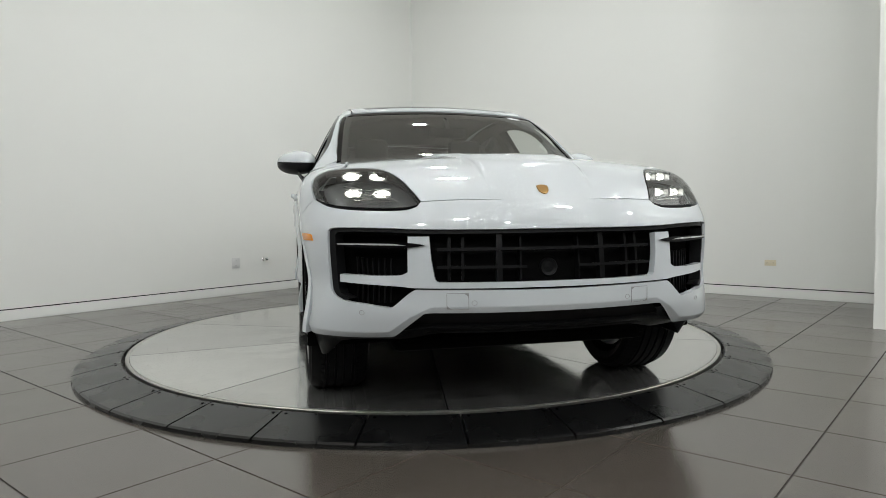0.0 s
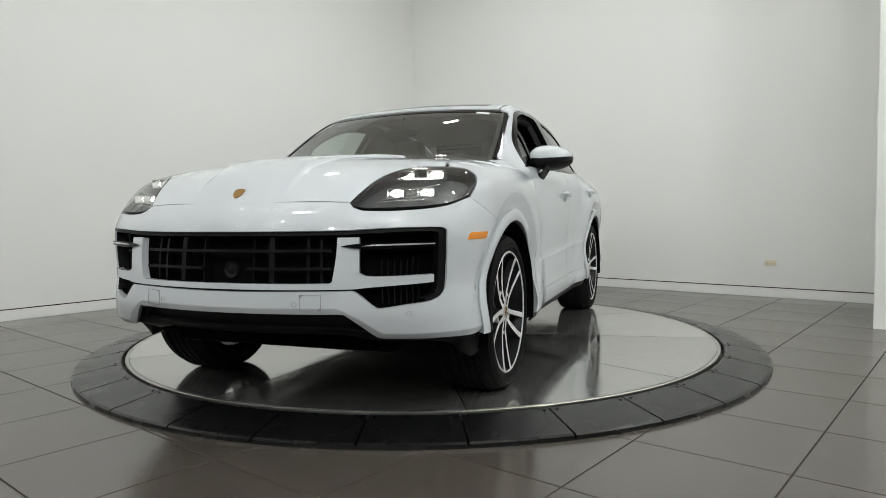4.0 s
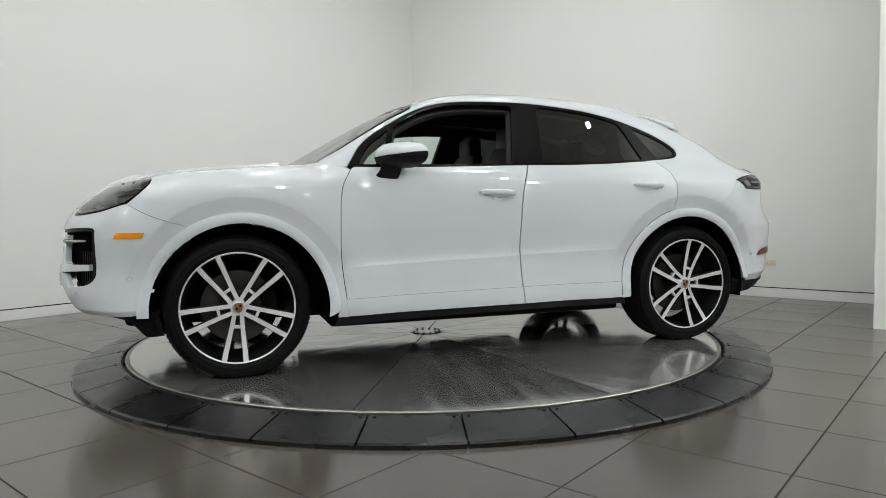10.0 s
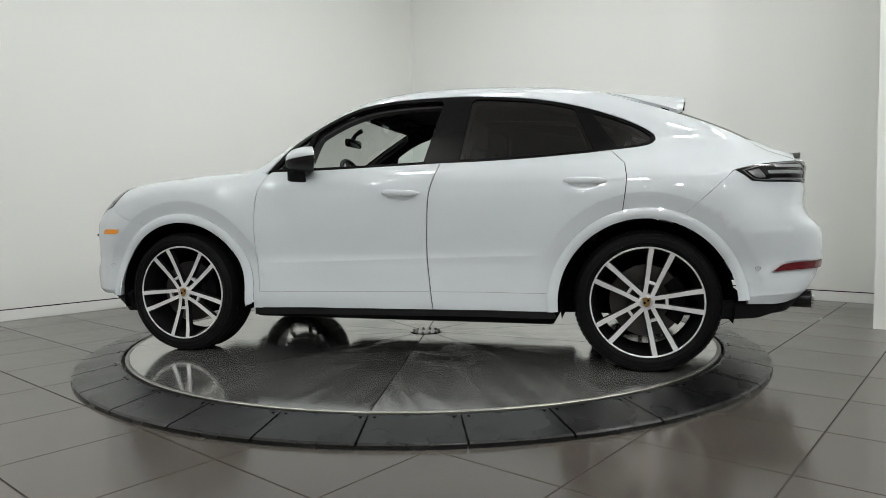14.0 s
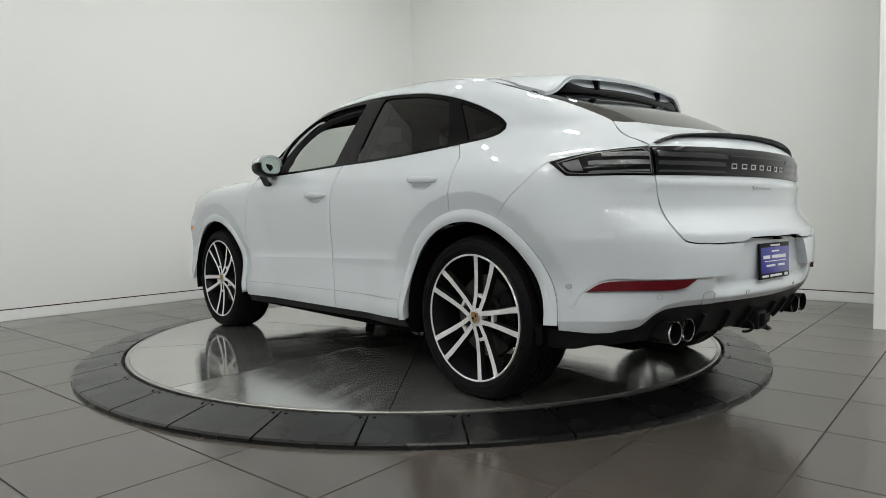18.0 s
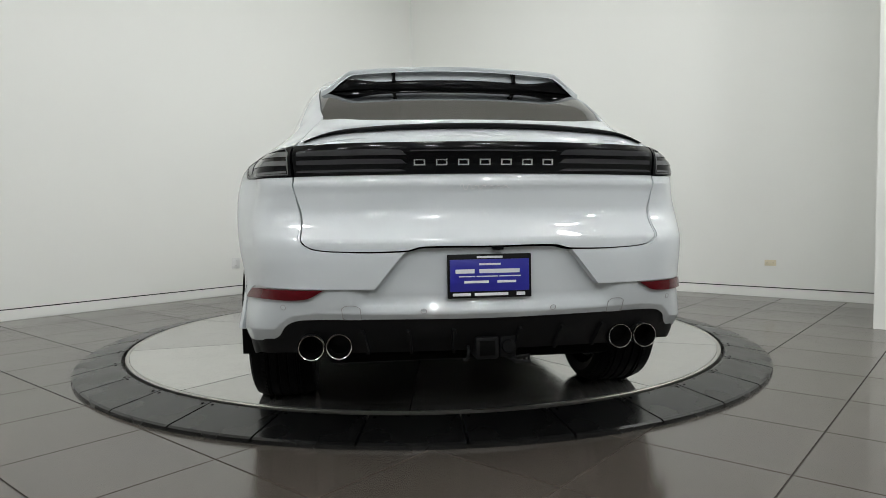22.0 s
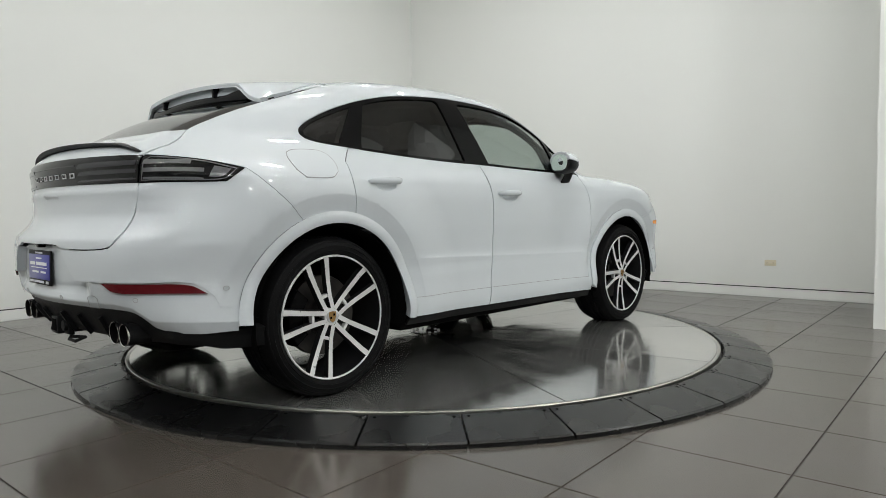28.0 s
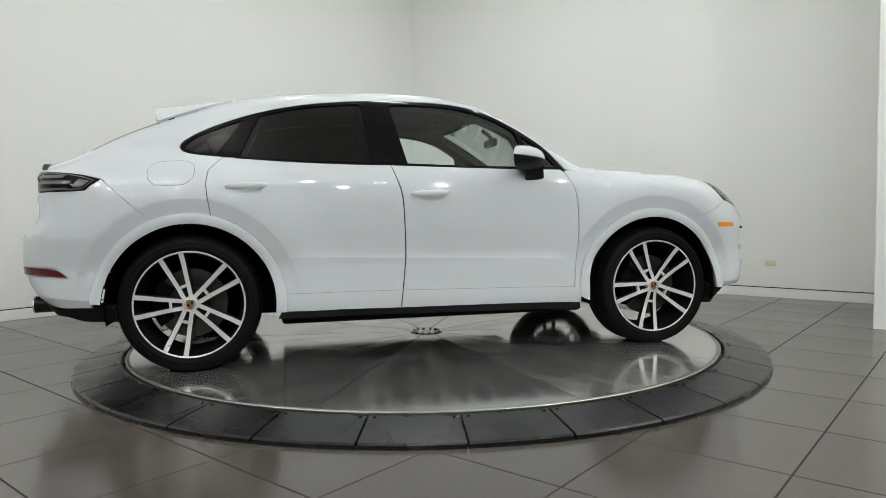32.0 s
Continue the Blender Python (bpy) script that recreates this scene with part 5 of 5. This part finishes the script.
rows = []
for y in np.linspace(-.622, .622, 57):
    x0, x1 = -1.222 - .235 * float(step(.53, .63, abs(y))), blade_end(y)
    xs = [x0 + (x1 - x0) * t for t in np.linspace(0, 1, 9)]
    top_ = [(x, y, blade_z(x, y)) for x in xs]
    rows.append(top_ + [(x1 - .002, y, blade_z(x1, y) - .006), (x1 + .004, y, blade_z(x1, y) - .017)] + [(x, y * .985, z - .021) for x, y, z in reversed(top_)])
spoiler = part("roof_spoiler", loft(rows), M_PAINT, car, "white roof spoiler blade", smooth=50)
panel("spoiler_seat", "top", [(-1.222, .60), (-1.46, .612), (-1.50, .3), (-1.50, 0), (-1.50, -.3), (-1.46, -.612), (-1.222, -.60)], M_PAINT, spoiler, offset=-.004, depth=.004, gap=0)
panel("spoiler_base", "top", [(-1.47, .605), (-1.53, .618), (-1.578, .622), (-1.595, .56), (-1.625, .49), (-1.665, .40), (-1.715, .25), (-1.730, 0), (-1.715, -.25), (-1.665, -.40), (-1.625, -.49), (-1.595, -.56), (-1.578, -.622), (-1.53, -.618), (-1.47, -.605), (-1.49, 0)], M_GLOSS, spoiler, "gloss black spoiler base", offset=.002, depth=.006, gap=0)
rows, back = [], []
for y in np.linspace(-.620, .620, 51):
    a = abs(y)
    x1 = blade_end(y) + .010
    e = float(step(.33, .58, a))
    zt = blade_z(x1, y) - .020 - .038 * (1 - e)
    g = lambda x: min(height(x, y) + .001, zt - .004)
    rows.append([(x1 + .004, y, g(x1)), (x1 + .002, y, (g(x1) + zt) / 2), (x1 + .006, y, zt - .003), (x1 + .012, y, zt), (x1 + .05, y, zt - .002), (x1 + .09, y, g(x1 + .09))])
    if a < .50:
        back.append([(x1 + .012, y, zt - .010), (x1 + .030, y, blade_z(x1 + .03, y) - .018), (x1 + .040, y, blade_z(x1 + .04, y) - .018), (x1 + .022, y, zt - .010)])
part("spoiler_ridge", loft(rows), M_GLOSS, spoiler, "gloss black spoiler ridge", smooth=50)
# added white panel just inside the slot, standing in for the bright view through it
part("slot_back", loft(back), M_PAINT, spoiler, "added white panel for the bright view through the slot", smooth=50)
for s in (-1, 1):
    rows = []
    for z_ in np.linspace(0, 1, 5):
        rows.append([(xx, s * (.285 + oy * (1 - .35 * math.sin(math.pi * z_))), (blade_z(xx, .285) - .019) * (1 - z_) + (blade_z(-1.68, .285) - .062) * z_) for xx, oy in ((-1.690, -.009), (-1.64, -.013), (-1.64, .013), (-1.690, .009))])
    part("spoiler_strut", loft(rows), M_GLOSS, spoiler)
# lip on the tailgate
rows = []
for y in np.linspace(-.668, .668, 45):
    x = -2.322 + .21 * y * y
    f = max(0.02, 1 - (abs(y) / .67) ** 4)
    z = height(x, y)
    rows.append([(x + .085, y, height(x + .085, y) - .002), (x + .02, y, z + .016 * f + .003), (x - .018, y, z + .021 * f + .001), (x - .021, y, z + .017 * f), (x - .004, y, z + .006 * f), (x + .04, y, height(x + .04, y) - .01)])
part("lip_spoiler", loft(rows), M_BLACK, car, "thin black lip spoiler", smooth=30)

# plate: a dealer's insert in a black frame, its print as plain bars
plate = part("number_plate", box(-2.462, -2.452, -.156, .156, .567, .727, .003), M_BLACK, car, "blue dealer plate in a black frame")
plate.matrix_basis = Matrix.Translation((-2.4260, 0, .567)) @ pose(0, 0, 0, 0, 1.5, 0) @ Matrix.Translation((2.448, 0, -.567))
part("insert", box(-2.4638, -2.4615, -.147, .147, .592, .708, .001), M_BLUE, plate, "blue printed plate insert")
for y, z, w, h in ((0, .716, .075, .0075), (0, .690, .060, .007), (.092, .665, .050, .015), (-.036, .665, .130, .015), (.085, .646, .040, .004), (.01, .646, .060, .004), (-.075, .646, .060, .004), (.050, .626, .070, .009), (-.062, .626, .050, .009), (.105, .5805, .045, .010), (-.005, .5805, .105, .010), (-.115, .5805, .012, .012)):
    part("print_bar", box(-2.4648, -2.4622, y - w / 2 - .01, y + w / 2 + .01, z - h / 2, z + h / 2), M_WHITEINK, plate, "plain white print bar")
part("gate_button", box(-2.452, -2.42, -.05, -.01, .742, .757, .003), M_GLOSS, car)

# ---- cabin ----
panel_pair("cabin_liner", "side", [(1.0, 1.10), (.85, 1.262), (.70, 1.355), (.42, 1.52), (.30, 1.60), (-.2, 1.625), (-.8, 1.60), (-1.2, 1.53), (-1.8, 1.28), (-1.8, 1.10)], M_CLOTH, CC, "black cabin lining",
           holes=(W_QUARTER, W_FRONT, W_REAR, W_BACK), offset=-.045, depth=.03, gap=-.012, res=.05)
panel("headliner", "top", [(.41, 0), (.37, .598), (-.3, .61), (-1.34, .60), (-1.36, 0), (-1.34, -.60), (-.3, -.61), (.37, -.598)], M_CLOTH, car, offset=-.045, depth=0, gap=0, res=.06)
panel_pair("pillar_trim", "top", [(1.0, .738), (.85, .733), (.70, .715), (.55, .693), (.40, .663), (.40, .605), (.55, .640), (.70, .665), (.85, .685), (1.0, .700)], M_CLOTH, CC, "black inner pillar trim", offset=-.032, depth=.02, gap=0)
dash = part("dashboard", loft([[(.66, s_ * .74, .80), (.60, s_ * .74, 1.0), (.66, s_ * .74, 1.10), (.80, s_ * .74, 1.145), (1.06, s_ * .68, 1.16), (1.10, s_ * .68, .80)] for s_ in (-1, -.5, 0, .5, 1)]), M_LEATHER, car, "black leather dashboard")
sw = Matrix.Translation((.45, .37, 1.085)) @ pose(0, 0, 0, 0, -66, 0)
wheel_rim = part("steering_wheel", tube([sw @ Vector((.178 * math.cos(a), .178 * math.sin(a), 0)) for a in np.linspace(0, 2 * math.pi, 33)], .0155), M_LEATHER, car, "black leather steering wheel")
part("airbag", lathe([(0, .02), (.06, .014), (.075, -.02), (.03, -.10)], 24, "Z", m=sw), M_LEATHER, wheel_rim)
for a in (0, 90, 180, 270):
    c, s_ = math.cos(radians(a)), math.sin(radians(a))
    part("spoke", tube([sw @ Vector((.05 * c, .05 * s_, -.01)), sw @ Vector((.175 * c, .175 * s_, 0))], .012, 8), M_LEATHER, wheel_rim)


def seat(y, x, wide):
    s = part("seat", box(x - .25, x + .28, y - wide / 2, y + wide / 2, .62, .78, .05), M_LEATHER, car, "black leather seat")
    rows = []
    for t in np.linspace(0, 1, 7):
        w = wide / 2 * (1 - .22 * t * t)
        xx, zz = x - .24 - .20 * t, .70 + .62 * t
        d = .07 * (1 - .3 * t)
        rows.append([(xx - d, y - w, zz), (xx - d, y + w, zz), (xx + d * .5, y + w * 1.02, zz), (xx + d, y + w * .6, zz), (xx + d, y - w * .6, zz), (xx + d * .5, y - w * 1.02, zz)])
    part("backrest", loft(rows), M_LEATHER, s, smooth=50)
    part("headrest", box(x - .52, x - .40, y - .13, y + .13, 1.28, 1.47, .04), M_LEATHER, s)


seat(.38, .06, .52), seat(-.38, .06, .52), seat(.36, -.86, .56), seat(-.36, -.86, .56)
mir = part("rear_view_mirror", box(.60, .64, -.125, .125, 1.375, 1.435, .015), M_GLOSS, car, "black rear-view mirror")
part("stalk", tube([(.63, 0, 1.43), (.60, 0, 1.47), (.55, 0, 1.50)], .016), M_GLOSS, mir)
panel_pair("sun_visor", "top", [(.36, .12), (.22, .12), (.22, .50), (.36, .50)], M_CLOTH, CC, offset=-.06, depth=.012, gap=0)
part("sticker", panel_mesh("sticker", patch("top", [(.475, .56), (.44, .56), (.435, .47), (.47, .47)], offset=-.004, depth=0, gap=0, res=.03), M_WHITEINK), None, car, "small white windscreen sticker")

lay_floor()


def motions():
    """The car and the platter turn together at an even pace."""
    drift = curve((0, -.03), (1.5, .26), (3.5, .1), (6, -.35), (9, -.08), (13, -.06), (17, 0), (20, .1), (23, .46), (25, .33), (28, -.22), (30, -.14), (32, -.09))
    rows_car, rows_table = [], []
    for k in range(65):
        t = k / 2
        h = -78.521 - 8.42286 * t + float(drift(t))
        a = radians(h)
        ox, oy = -.0887, .0542
        rows_car.append((t, pose(ox * math.cos(a) - oy * math.sin(a), ox * math.sin(a) + oy * math.cos(a), PLATTER_Z, 0, 0, h)))
        rows_table.append((t, pose(0, 0, PLATTER_Z, 0, 0, h)))
    walk(car, rows_car)
    walk(platter, rows_table)


motions()
